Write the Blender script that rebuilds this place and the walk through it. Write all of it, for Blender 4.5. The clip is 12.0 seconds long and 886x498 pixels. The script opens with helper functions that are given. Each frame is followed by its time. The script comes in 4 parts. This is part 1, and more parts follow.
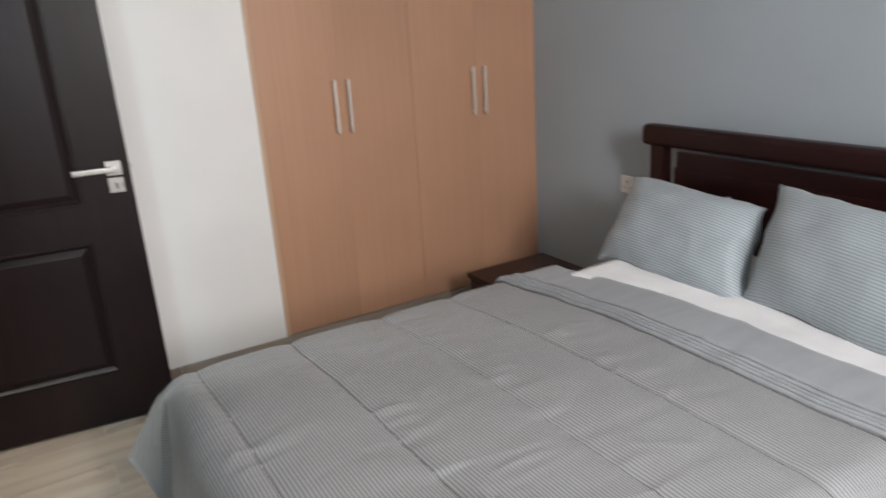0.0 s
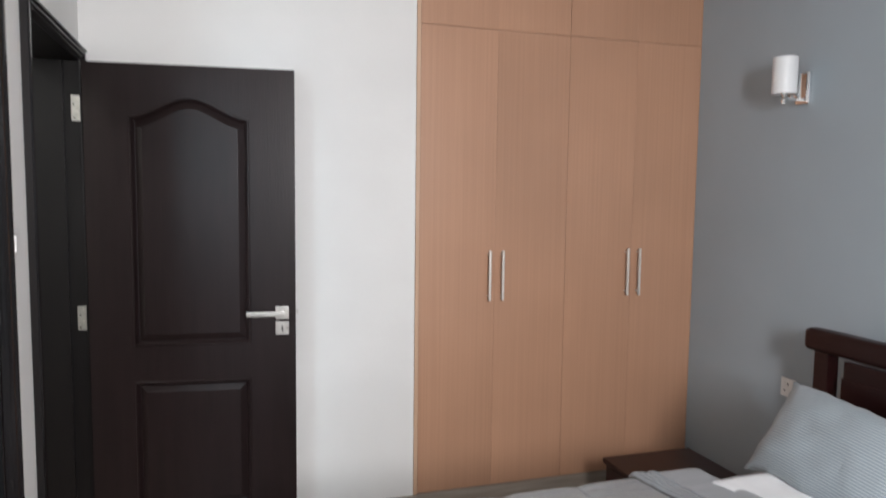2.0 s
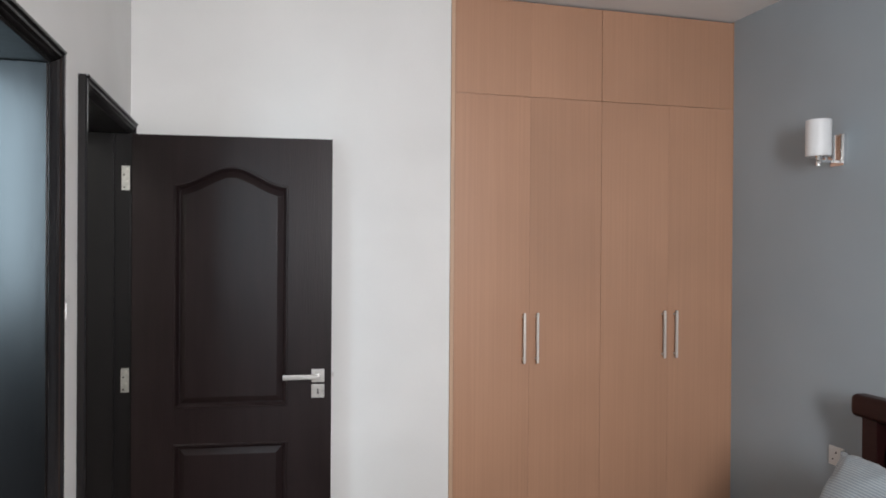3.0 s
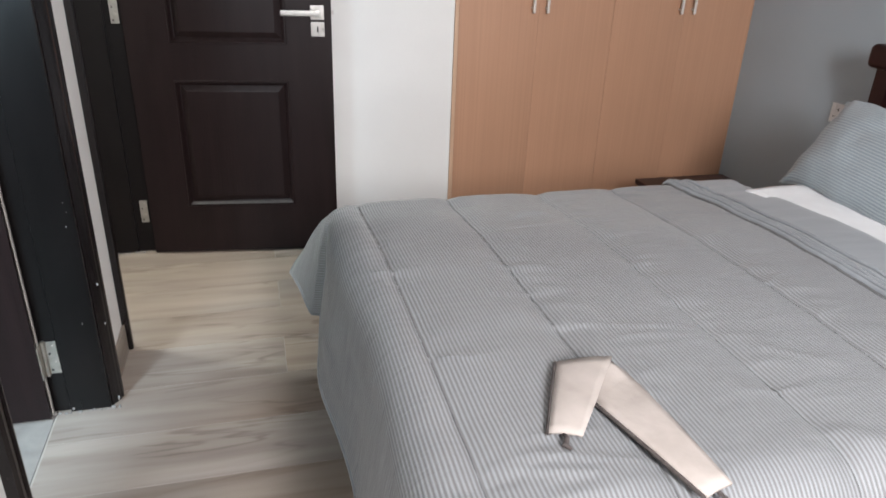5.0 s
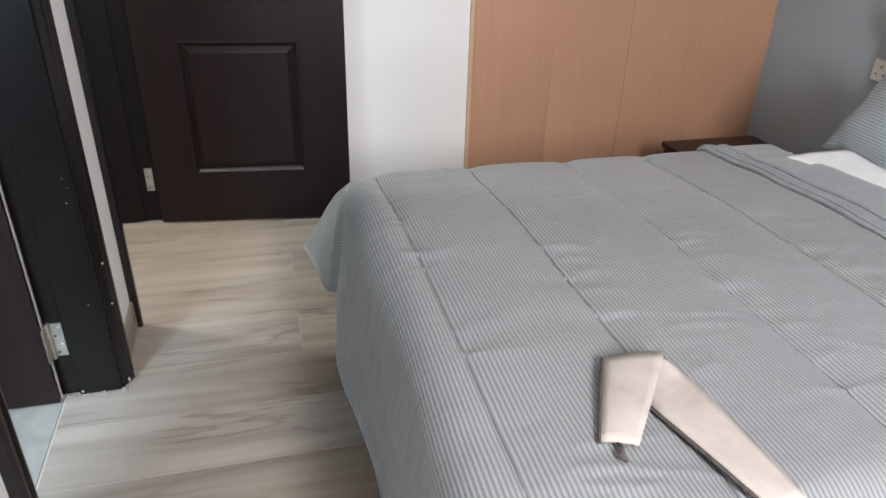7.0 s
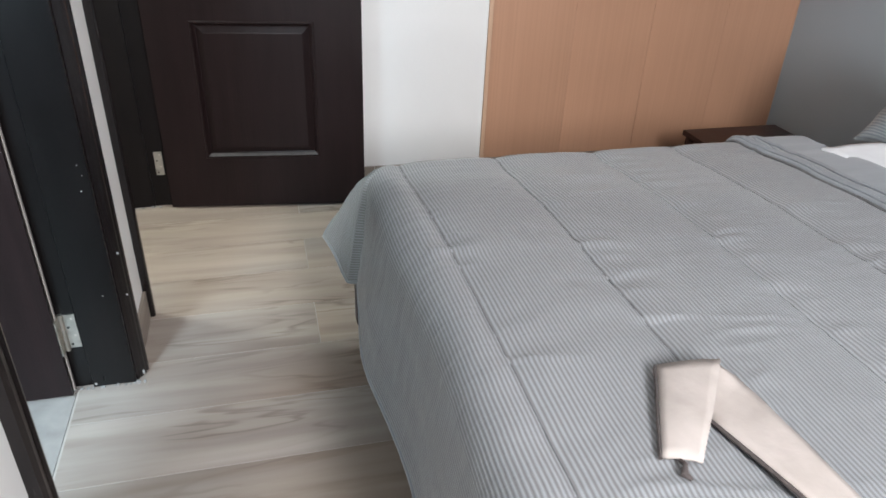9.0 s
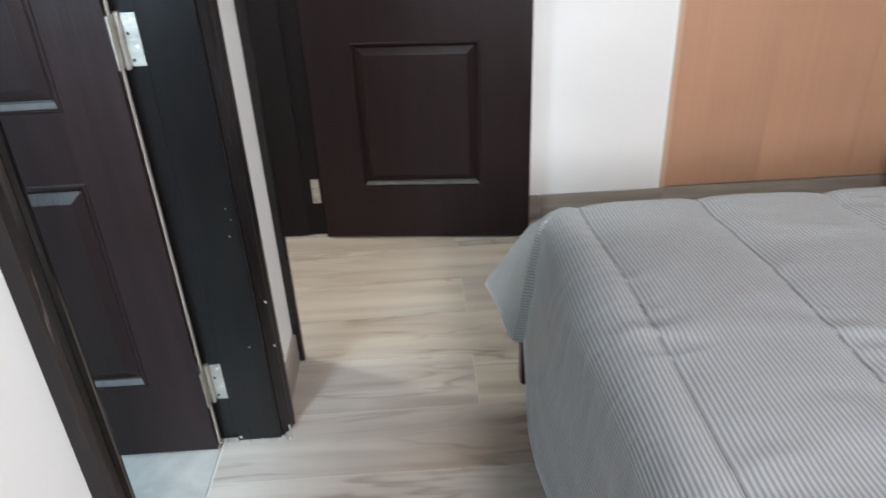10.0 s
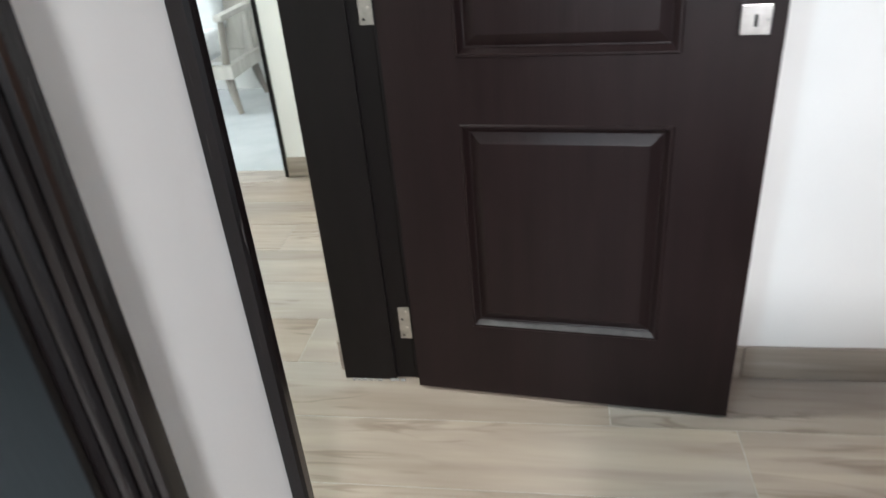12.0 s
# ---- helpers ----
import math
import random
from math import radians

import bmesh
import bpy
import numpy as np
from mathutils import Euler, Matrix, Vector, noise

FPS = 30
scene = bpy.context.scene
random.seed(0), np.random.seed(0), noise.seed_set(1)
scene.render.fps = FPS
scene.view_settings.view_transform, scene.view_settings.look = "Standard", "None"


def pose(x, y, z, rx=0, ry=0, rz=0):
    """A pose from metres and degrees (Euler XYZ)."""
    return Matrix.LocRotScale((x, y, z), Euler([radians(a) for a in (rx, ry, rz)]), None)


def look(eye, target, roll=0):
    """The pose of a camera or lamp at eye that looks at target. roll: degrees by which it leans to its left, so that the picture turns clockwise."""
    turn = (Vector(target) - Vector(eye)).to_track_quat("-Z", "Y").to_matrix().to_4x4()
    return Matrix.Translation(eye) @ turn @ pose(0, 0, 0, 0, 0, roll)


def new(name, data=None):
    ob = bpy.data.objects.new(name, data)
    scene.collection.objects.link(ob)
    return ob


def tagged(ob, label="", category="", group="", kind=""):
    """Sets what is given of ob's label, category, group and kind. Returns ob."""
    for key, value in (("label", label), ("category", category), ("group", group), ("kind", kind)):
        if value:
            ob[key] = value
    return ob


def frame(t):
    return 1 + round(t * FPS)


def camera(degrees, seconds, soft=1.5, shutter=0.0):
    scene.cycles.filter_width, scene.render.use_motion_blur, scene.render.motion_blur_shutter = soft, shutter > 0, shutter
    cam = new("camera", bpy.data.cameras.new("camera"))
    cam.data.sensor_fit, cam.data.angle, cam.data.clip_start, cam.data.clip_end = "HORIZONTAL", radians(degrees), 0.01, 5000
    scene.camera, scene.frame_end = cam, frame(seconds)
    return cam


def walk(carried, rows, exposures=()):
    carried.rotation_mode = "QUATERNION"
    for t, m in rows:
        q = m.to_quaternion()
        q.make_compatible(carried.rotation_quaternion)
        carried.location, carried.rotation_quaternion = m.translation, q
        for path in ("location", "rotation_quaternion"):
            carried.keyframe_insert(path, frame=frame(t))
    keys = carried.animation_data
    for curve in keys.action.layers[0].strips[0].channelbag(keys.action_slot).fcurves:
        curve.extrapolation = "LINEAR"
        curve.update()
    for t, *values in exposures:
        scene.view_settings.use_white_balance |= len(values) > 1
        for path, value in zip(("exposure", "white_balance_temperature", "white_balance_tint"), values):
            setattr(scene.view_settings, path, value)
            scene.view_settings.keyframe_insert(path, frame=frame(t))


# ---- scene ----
cam = camera(64.8, 12.0, soft=1.6, shutter=0.4)
PATH = [
    (0, (0.488, 1.071, 1.474), (1.45, 2.715, 0.864), -3.6),
    (0.5, (0.526, 1.037, 1.477), (1.243, 2.845, 1.014), -2.3),
    (1, (0.544, 1.027, 1.498), (1.218, 2.867, 1.1), -0.8),
    (1.5, (0.515, 1.032, 1.518), (1.178, 2.893, 1.206), 0.7),
    (2, (0.513, 1.006, 1.555), (1.123, 2.903, 1.385), 0.7),
    (2.5, (0.507, 0.991, 1.578), (1.052, 2.915, 1.601), -0.5),
    (3, (0.512, 0.976, 1.585), (1.024, 2.909, 1.576), 0.4),
    (3.5, (0.552, 0.961, 1.469), (0.981, 2.9, 1.231), 1.3),
    (5.5, (0.462, 1.009, 1.354), (0.96, 2.719, 0.443), 2.4),
    (6, (0.444, 1.039, 1.353), (0.893, 2.746, 0.414), 2.1),
    (6.5, (0.445, 1.105, 1.352), (0.866, 2.81, 0.395), 1.9),
    (7, (0.478, 1.131, 1.348), (0.939, 2.833, 0.404), 1.7),
    (9, (0.418, 1.218, 1.342), (0.883, 2.893, 0.352), 2.5),
    (9.5, (0.382, 1.337, 1.335), (0.693, 3.066, 0.379), -0.5),
    (10, (0.407, 1.526, 1.296), (0.456, 3.277, 0.331), -2.6),
    (10.5, (0.435, 1.786, 1.294), (0.259, 3.52, 0.312), -3.1),
    (11, (0.397, 2.099, 1.284), (0.224, 3.809, 0.261), -5.0),
    (11.5, (0.369, 2.313, 1.269), (0.229, 4.069, 0.321), -4.7),
    (12, (0.384, 2.538, 1.271), (0.075, 4.263, 0.306), -5.1),
]
walk(cam, [(t, look(eye, target, roll)) for t, eye, target, roll in PATH],
     [(0.0, -0.38, 6620, 10), (0.5, -0.22, 6480, 10), (1.5, -0.20, 6330, 10), (2.0, -0.26, 6360, 10), (2.5, -0.46, 6380, 10), (3.0, -0.42, 6370, 10), (3.5, -0.32, 6260, 10), (5.5, -0.12, 6480, 11), (9.5, 0.04, 6250, 9), (10.5, 0.20, 6280, 9), (12.0, 0.22, 6200, 8)])

# ---- world and lights ----
world = bpy.data.worlds.new("sky")
scene.world = world
world.use_nodes = True
wn = world.node_tree
sky = wn.nodes.new("ShaderNodeTexSky")
sky.sky_type = "NISHITA"
sky.sun_disc = False
sky.sun_elevation = radians(40)
sky.sun_rotation = radians(200)
wn.links.new(sky.outputs[0], wn.nodes["Background"].inputs[0])
wn.nodes["Background"].inputs[1].default_value = 0.12


def area_light(name, m, sx, sy, watts, colour, spread=180):
    data = bpy.data.lights.new(name, "AREA")
    data.shape, data.size, data.size_y, data.energy, data.color, data.spread = "RECTANGLE", sx, sy, watts, colour, radians(spread)
    ob = new(name, data)
    ob.matrix_world = m
    return ob


sun = new("sun", bpy.data.lights.new("sun", "SUN"))
sun.data.energy, sun.data.angle, sun.data.color = 0.5, radians(12), (1.0, 0.97, 0.92)
sun.matrix_world = look((1.4, -6.0, 6.0), (0.8, 0.0, 0.0))

# daylight in the openings of the bedroom and bathroom windows, the hall with an added, unseen ceiling lamp, and the far
# room
area_light("bedroom_daylight", look((1.17, -0.27, 1.95), (1.22, 3.0, 0.75)), 0.34, 1.10, 98, (1.0, 0.975, 0.985), 150)
area_light("bathroom_daylight", look((-0.66, 1.13, 1.85), (-0.62, 3.0, 1.5)), 0.64, 1.10, 92, (0.66, 0.87, 1.0))
# weak fill added for the hall, set in an unseen window
area_light("hall_daylight", look((-3.97, 4.65, 1.55), (0.5, 3.4, 0.6)), 0.75, 1.2, 8, (0.97, 1.0, 0.96))
area_light("added_hall_light", look((-1.00, 3.78, 2.62), (-1.00, 3.781, 0.0)), 0.18, 0.18, 43, (0.93, 1.0, 0.93))
area_light("far_room_daylight", look((-3.95, 6.45, 1.6), (-1.2, 6.35, 0.3)), 1.0, 1.2, 75, (0.90, 0.98, 1.0))


# ---- materials ----
def rgb(r, g, b):
    return (r, g, b, 1.0)


def surface(name, a, b, scale=(3, 3, 3), rough=(0.5, 0.6), metal=0.0, bump=0.0, fine=(60, 60, 60), big=0.12,
            coords="Object", vary=0.0, coat=0.0, sheen=0.0, specular=0.5, detail=4.0):
    """Two colours mixed by a stretched grain, a wider drift in value, and a fine relief."""
    m = bpy.data.materials.new(name)
    m.use_nodes = True
    nt = m.node_tree
    n, l = nt.nodes, nt.links
    p = n["Principled BSDF"]
    tc = n.new("ShaderNodeTexCoord")
    co = tc.outputs[coords]
    if vary:
        info = n.new("ShaderNodeObjectInfo")
        off = n.new("ShaderNodeVectorMath")
        off.operation = "MULTIPLY_ADD"
        comb = n.new("ShaderNodeCombineXYZ")
        for i in range(3):
            l.new(info.outputs["Random"], comb.inputs[i])
        off.inputs[1].default_value = (37.0, 19.0, 11.0)
        l.new(comb.outputs[0], off.inputs[0])
        l.new(co, off.inputs[2])
        co = off.outputs[0]

    def noise_at(sc, det, dist=0.0):
        mp = n.new("ShaderNodeMapping")
        mp.inputs["Scale"].default_value = sc
        l.new(co, mp.inputs["Vector"])
        t = n.new("ShaderNodeTexNoise")
        t.inputs["Scale"].default_value = 1.0
        t.inputs["Detail"].default_value = det
        t.inputs["Distortion"].default_value = dist
        l.new(mp.outputs[0], t.inputs["Vector"])
        return t.outputs["Fac"]

    grain = noise_at(scale, detail, 0.3)
    ramp = n.new("ShaderNodeValToRGB")
    ramp.color_ramp.elements[0].position, ramp.color_ramp.elements[1].position = 0.32, 0.68
    ramp.color_ramp.elements[0].color, ramp.color_ramp.elements[1].color = rgb(*a), rgb(*b)
    l.new(grain, ramp.inputs[0])
    drift = noise_at((1.3, 1.3, 1.3), 2.0)
    mr = n.new("ShaderNodeMapRange")
    mr.inputs["From Min"].default_value, mr.inputs["From Max"].default_value = 0.25, 0.75
    mr.inputs["To Min"].default_value, mr.inputs["To Max"].default_value = 1.0 - big, 1.0 + big
    l.new(drift, mr.inputs["Value"])
    val = mr.outputs[0]
    if vary:
        add = n.new("ShaderNodeMath")
        add.operation = "MULTIPLY_ADD"
        add.inputs[1].default_value, add.inputs[2].default_value = vary, 1.0 - vary / 2
        l.new(info.outputs["Random"], add.inputs[0])
        mul = n.new("ShaderNodeMath")
        mul.operation = "MULTIPLY"
        l.new(add.outputs[0], mul.inputs[0])
        l.new(val, mul.inputs[1])
        val = mul.outputs[0]
    sc = n.new("ShaderNodeVectorMath")
    sc.operation = "SCALE"
    l.new(ramp.outputs[0], sc.inputs[0])
    l.new(val, sc.inputs["Scale"])
    l.new(sc.outputs[0], p.inputs["Base Color"])
    rr = n.new("ShaderNodeMapRange")
    rr.inputs["To Min"].default_value, rr.inputs["To Max"].default_value = rough
    l.new(grain, rr.inputs["Value"])
    l.new(rr.outputs[0], p.inputs["Roughness"])
    p.inputs["Metallic"].default_value = metal
    p.inputs["Coat Weight"].default_value = coat
    p.inputs["Sheen Weight"].default_value = sheen
    p.inputs["Specular IOR Level"].default_value = specular
    if bump:
        bp = n.new("ShaderNodeBump")
        bp.inputs["Strength"].default_value = bump
        bp.inputs["Distance"].default_value = 0.002
        l.new(noise_at(fine, 3.0), bp.inputs["Height"])
        l.new(bp.outputs[0], p.inputs["Normal"])
    return m


def striped(name, light, dark, pitch, axis, rough, sheen):
    """Ribbed satin: fine woven stripes by the cloth's own lengths, with crumples in the relief."""
    m = bpy.data.materials.new(name)
    m.use_nodes = True
    nt = m.node_tree
    n, l = nt.nodes, nt.links
    p = n["Principled BSDF"]
    uv = n.new("ShaderNodeTexCoord")
    sep = n.new("ShaderNodeSeparateXYZ")
    l.new(uv.outputs["UV"], sep.inputs[0])
    k = n.new("ShaderNodeMath")
    k.operation = "MULTIPLY"
    k.inputs[1].default_value = 2 * math.pi / pitch
    l.new(sep.outputs[axis], k.inputs[0])
    si = n.new("ShaderNodeMath")
    si.operation = "SINE"
    l.new(k.outputs[0], si.inputs[0])
    mr = n.new("ShaderNodeMapRange")
    mr.inputs["From Min"].default_value, mr.inputs["From Max"].default_value = -0.8, 0.8
    l.new(si.outputs[0], mr.inputs["Value"])
    mix = n.new("ShaderNodeMix")
    mix.data_type = "RGBA"
    mix.inputs["A"].default_value, mix.inputs["B"].default_value = rgb(*dark), rgb(*light)
    l.new(mr.outputs[0], mix.inputs["Factor"])
    drift = n.new("ShaderNodeTexNoise")
    drift.inputs["Scale"].default_value = 2.2
    drift.inputs["Detail"].default_value = 3
    l.new(uv.outputs["UV"], drift.inputs["Vector"])
    dr = n.new("ShaderNodeMapRange")
    dr.inputs["To Min"].default_value, dr.inputs["To Max"].default_value = 0.86, 1.12
    l.new(drift.outputs["Fac"], dr.inputs["Value"])
    sc = n.new("ShaderNodeVectorMath")
    sc.operation = "SCALE"
    l.new(mix.outputs["Result"], sc.inputs[0])
    l.new(dr.outputs[0], sc.inputs["Scale"])
    l.new(sc.outputs[0], p.inputs["Base Color"])
    p.inputs["Roughness"].default_value = rough
    p.inputs["Sheen Weight"].default_value = sheen
    p.inputs["Sheen Roughness"].default_value = 0.4
    b1 = n.new("ShaderNodeBump")
    b1.inputs["Strength"].default_value = 0.35
    b1.inputs["Distance"].default_value = 0.0012
    l.new(si.outputs[0], b1.inputs["Height"])
    mp = n.new("ShaderNodeMapping")
    mp.inputs["Scale"].default_value = (7, 26, 10) if axis == 0 else (26, 7, 10)
    l.new(uv.outputs["UV"], mp.inputs["Vector"])
    cr = n.new("ShaderNodeTexNoise")
    cr.inputs["Scale"].default_value = 1.0
    cr.inputs["Detail"].default_value = 4
    cr.inputs["Distortion"].default_value = 0.6
    l.new(mp.outputs[0], cr.inputs["Vector"])
    b2 = n.new("ShaderNodeBump")
    b2.inputs["Strength"].default_value = 0.35
    b2.inputs["Distance"].default_value = 0.012
    l.new(cr.outputs["Fac"], b2.inputs["Height"])
    l.new(b1.outputs[0], b2.inputs["Normal"])
    l.new(b2.outputs[0], p.inputs["Normal"])
    return m


WHITE = surface("white_wall_paint", (0.735, 0.725, 0.703), (0.785, 0.775, 0.753), (2, 2, 2), (0.55, 0.7), bump=0.12, fine=(90, 90, 90), big=0.03)
CEIL = surface("ceiling_paint", (0.76, 0.755, 0.75), (0.80, 0.80, 0.79), (2, 2, 2), (0.7, 0.8), bump=0.1, big=0.03)
GREY = surface("grey_wall_paint", (0.315, 0.365, 0.398), (0.336, 0.388, 0.422), (2, 2, 2), (0.42, 0.55), bump=0.12, fine=(90, 90, 90), big=0.05)
DOOR = surface("dark_brown_door_paint", (0.0105, 0.0058, 0.0058), (0.0140, 0.0077, 0.0077), (30, 30, 2.5), (0.32, 0.42), bump=0.28, fine=(170, 170, 9), big=0.2, specular=0.22)
FRAME = surface("dark_frame_paint", (0.0036, 0.0030, 0.0030), (0.0052, 0.0042, 0.0042), (20, 20, 3.0), (0.25, 0.33), bump=0.24, fine=(45, 45, 9), big=0.2, specular=0.27)
WARD = surface("beech_laminate", (0.426, 0.234, 0.145), (0.464, 0.260, 0.162), (130, 130, 1.0), (0.34, 0.42), bump=0.05, fine=(160, 160, 4), big=0.09, vary=0.02)
WARD_EDGE = surface("beech_edge_band", (0.50, 0.32, 0.21), (0.56, 0.37, 0.25), (90, 90, 2), (0.4, 0.5), big=0.05)
MAHOG = surface("dark_mahogany", (0.0135, 0.0034, 0.0034), (0.0215, 0.0055, 0.0053), (30, 3, 30), (0.30, 0.40), bump=0.10, fine=(90, 6, 90), big=0.2, specular=0.3)
PLANK = surface("wood_look_tile", (0.315, 0.268, 0.233), (0.418, 0.370, 0.326), (1.6, 17, 8), (0.30, 0.45), bump=0.10, fine=(8, 90, 30), big=0.16, vary=0.16)
pt = PLANK.node_tree
p_base = pt.nodes["Principled BSDF"].inputs["Base Color"]
p_from = p_base.links[0].from_socket
p_co = [k for k in pt.nodes if k.bl_idname == "ShaderNodeVectorMath" and k.operation == "MULTIPLY_ADD"][0].outputs[0]


def plank_noise(scale, detail, distort):
    mp, tx = pt.nodes.new("ShaderNodeMapping"), pt.nodes.new("ShaderNodeTexNoise")
    mp.inputs["Scale"].default_value = scale
    tx.inputs["Scale"].default_value, tx.inputs["Detail"].default_value, tx.inputs["Distortion"].default_value = 1.0, detail, distort
    pt.links.new(p_co, mp.inputs["Vector"])
    pt.links.new(mp.outputs[0], tx.inputs["Vector"])
    return tx.outputs["Fac"]


def plank_math(kind, a, b):
    k = pt.nodes.new("ShaderNodeMath")
    k.operation = kind
    for i, v in enumerate((a, b)):
        if isinstance(v, float):
            k.inputs[i].default_value = v
        else:
            pt.links.new(v, k.inputs[i])
    return k.outputs[0]


def plank_range(v, a, b, c, d):
    k = pt.nodes.new("ShaderNodeMapRange")
    k.interpolation_type = "SMOOTHSTEP"
    pt.links.new(v, k.inputs["Value"])
    for name, x in (("From Min", a), ("From Max", b), ("To Min", c), ("To Max", d)):
        k.inputs[name].default_value = x
    return k.outputs[0]


def plank_tint(socket, factor, colour):
    k = pt.nodes.new("ShaderNodeMix")
    k.data_type, k.blend_type = "RGBA", "MULTIPLY"
    pt.links.new(factor, k.inputs["Factor"])
    pt.links.new(socket, k.inputs["A"])
    k.inputs["B"].default_value = rgb(*colour)
    return k.outputs["Result"]


# thin wandering veins, broad dark flames and a warm drift from board to board
ridge = plank_math("ABSOLUTE", plank_math("SUBTRACT", plank_noise((1.5, 11, 4), 2.0, 1.6), 0.5), 0.0)
vein = plank_math("MULTIPLY", plank_range(ridge, 0.0, 0.06, 1.0, 0.0), plank_range(plank_noise((2.2, 5, 3), 2.0, 0.4), 0.46, 0.62, 0.0, 1.0))
flame = plank_range(plank_noise((1.1, 9, 4), 3.0, 1.2), 0.52, 0.70, 0.0, 1.0)
warm = plank_range(plank_noise((0.9, 1.6, 1), 1.0, 0.3), 0.40, 0.62, 0.0, 1.0)
p_col = plank_tint(p_from, vein, (0.69, 0.66, 0.64))
p_col = plank_tint(p_col, flame, (0.86, 0.84, 0.82))
p_col = plank_tint(p_col, warm, (0.98, 0.905, 0.835))
pt.links.new(p_col, p_base)
SKIRT = surface("wood_look_skirting", (0.20, 0.165, 0.135), (0.33, 0.285, 0.24), (2.0, 2.0, 30), (0.32, 0.45), bump=0.10, fine=(8, 30, 90), big=0.14, vary=0.12)
GROUT = surface("tile_grout", (0.43, 0.40, 0.36), (0.53, 0.49, 0.45), (20, 20, 20), (0.8, 0.9), bump=0.3)
BATHF = surface("pale_bathroom_floor", (0.30, 0.285, 0.265), (0.39, 0.37, 0.345), (14, 14, 14), (0.25, 0.4), bump=0.1)
# the far room's bright cool daylight is put into this floor colour
FARF = surface("daylight_pale_floor", (0.50, 0.52, 0.53), (0.57, 0.585, 0.59), (5, 5, 5), (0.16, 0.24), bump=0.03, big=0.06)
# for unseen walls, darkened so that the glossy door frame reflects less light
BATHW = surface("darkened_bathroom_wall", (0.19, 0.20, 0.205), (0.24, 0.25, 0.255), (4, 4, 4), (0.2, 0.3), bump=0.05)
STEEL = surface("satin_nickel", (0.53, 0.51, 0.485), (0.62, 0.60, 0.57), (50, 50, 50), (0.24, 0.36), metal=1.0, bump=0.05)
CHROME = surface("chrome", (0.80, 0.80, 0.80), (0.86, 0.86, 0.86), (50, 50, 50), (0.06, 0.10), metal=1.0)
HINGE = surface("zinc_hinge", (0.40, 0.38, 0.34), (0.54, 0.515, 0.47), (40, 40, 40), (0.28, 0.42), metal=0.9, bump=0.4, fine=(150, 150, 150))
ALU = surface("brushed_aluminium", (0.62, 0.58, 0.53), (0.70, 0.66, 0.61), (80, 80, 8), (0.40, 0.50), metal=0.35)
HOLE = surface("dark_hole", (0.010, 0.010, 0.010), (0.016, 0.016, 0.016), rough=(0.7, 0.8))
PLASTIC = surface("white_plastic", (0.72, 0.71, 0.69), (0.78, 0.77, 0.75), (8, 8, 8), (0.3, 0.4))
OPAL = surface("frosted_white_glass", (0.72, 0.73, 0.735), (0.77, 0.78, 0.785), (8, 8, 8), (0.35, 0.45), big=0.02)
SHEET = surface("white_cotton_sheet", (0.755, 0.765, 0.775), (0.81, 0.82, 0.83), (14, 14, 14), (0.8, 0.9), bump=0.3, fine=(30, 8, 30))
WORN = surface("scuffed_frame_paint", (0.0065, 0.0050, 0.0050), (0.0090, 0.0068, 0.0068), (20, 20, 3.0), (0.17, 0.26), bump=0.2, fine=(90, 90, 7), big=0.2, specular=0.45)
wt = WORN.node_tree
w_co = wt.nodes.new("ShaderNodeTexCoord")
w_map = wt.nodes.new("ShaderNodeMapping")
w_map.inputs["Scale"].default_value = (420, 420, 15)
w_noise = wt.nodes.new("ShaderNodeTexNoise")
w_noise.inputs["Scale"].default_value, w_noise.inputs["Detail"].default_value = 1.0, 5.0
w_ramp = wt.nodes.new("ShaderNodeValToRGB")
w_ramp.color_ramp.elements[0].position, w_ramp.color_ramp.elements[1].position = 0.65, 0.76
w_mix = wt.nodes.new("ShaderNodeMix")
w_mix.data_type = "RGBA"
w_mix.inputs["B"].default_value = rgb(0.060, 0.053, 0.050)
wt.links.new(w_co.outputs["Object"], w_map.inputs["Vector"])
wt.links.new(w_map.outputs[0], w_noise.inputs["Vector"])
wt.links.new(w_noise.outputs["Fac"], w_ramp.inputs[0])
wt.links.new(w_ramp.outputs[0], w_mix.inputs["Factor"])
w_base = wt.nodes["Principled BSDF"].inputs["Base Color"]
wt.links.new(w_base.links[0].from_socket, w_mix.inputs["A"])
wt.links.new(w_mix.outputs["Result"], w_base)
DULL = surface("dull_frame_paint", (0.0042, 0.0030, 0.0030), (0.0062, 0.0044, 0.0043), (20, 20, 3.0), (0.36, 0.46), bump=0.13, fine=(45, 45, 9), big=0.2, specular=0.20)
DUVET = striped("striped_grey_satin", (0.314, 0.330, 0.339), (0.188, 0.186, 0.191), 0.0083, 0, 0.52, 0.12)
PILLOW = striped("striped_pillow_satin", (0.365, 0.418, 0.446), (0.236, 0.274, 0.297), 0.0095, 1, 0.48, 0.18)
SATIN = surface("plain_grey_satin", (0.245, 0.263, 0.280), (0.288, 0.307, 0.326), (6, 22, 6), (0.40, 0.50), bump=0.4, fine=(14, 50, 14), sheen=0.2)
SEAM_AND_SHADE = surface("dark_grey_seam_and_shade", (0.10, 0.10, 0.102), (0.15, 0.155, 0.158), (40, 40, 40), (0.5, 0.6))
BEIGE = surface("beige_cloth", (0.40, 0.352, 0.318), (0.49, 0.435, 0.40), (16, 16, 16), (0.75, 0.85), bump=0.5, fine=(60, 60, 60))
BINDING = surface("dark_brown_binding", (0.05, 0.04, 0.038), (0.09, 0.075, 0.07), (90, 90, 90), (0.8, 0.9), bump=0.4)
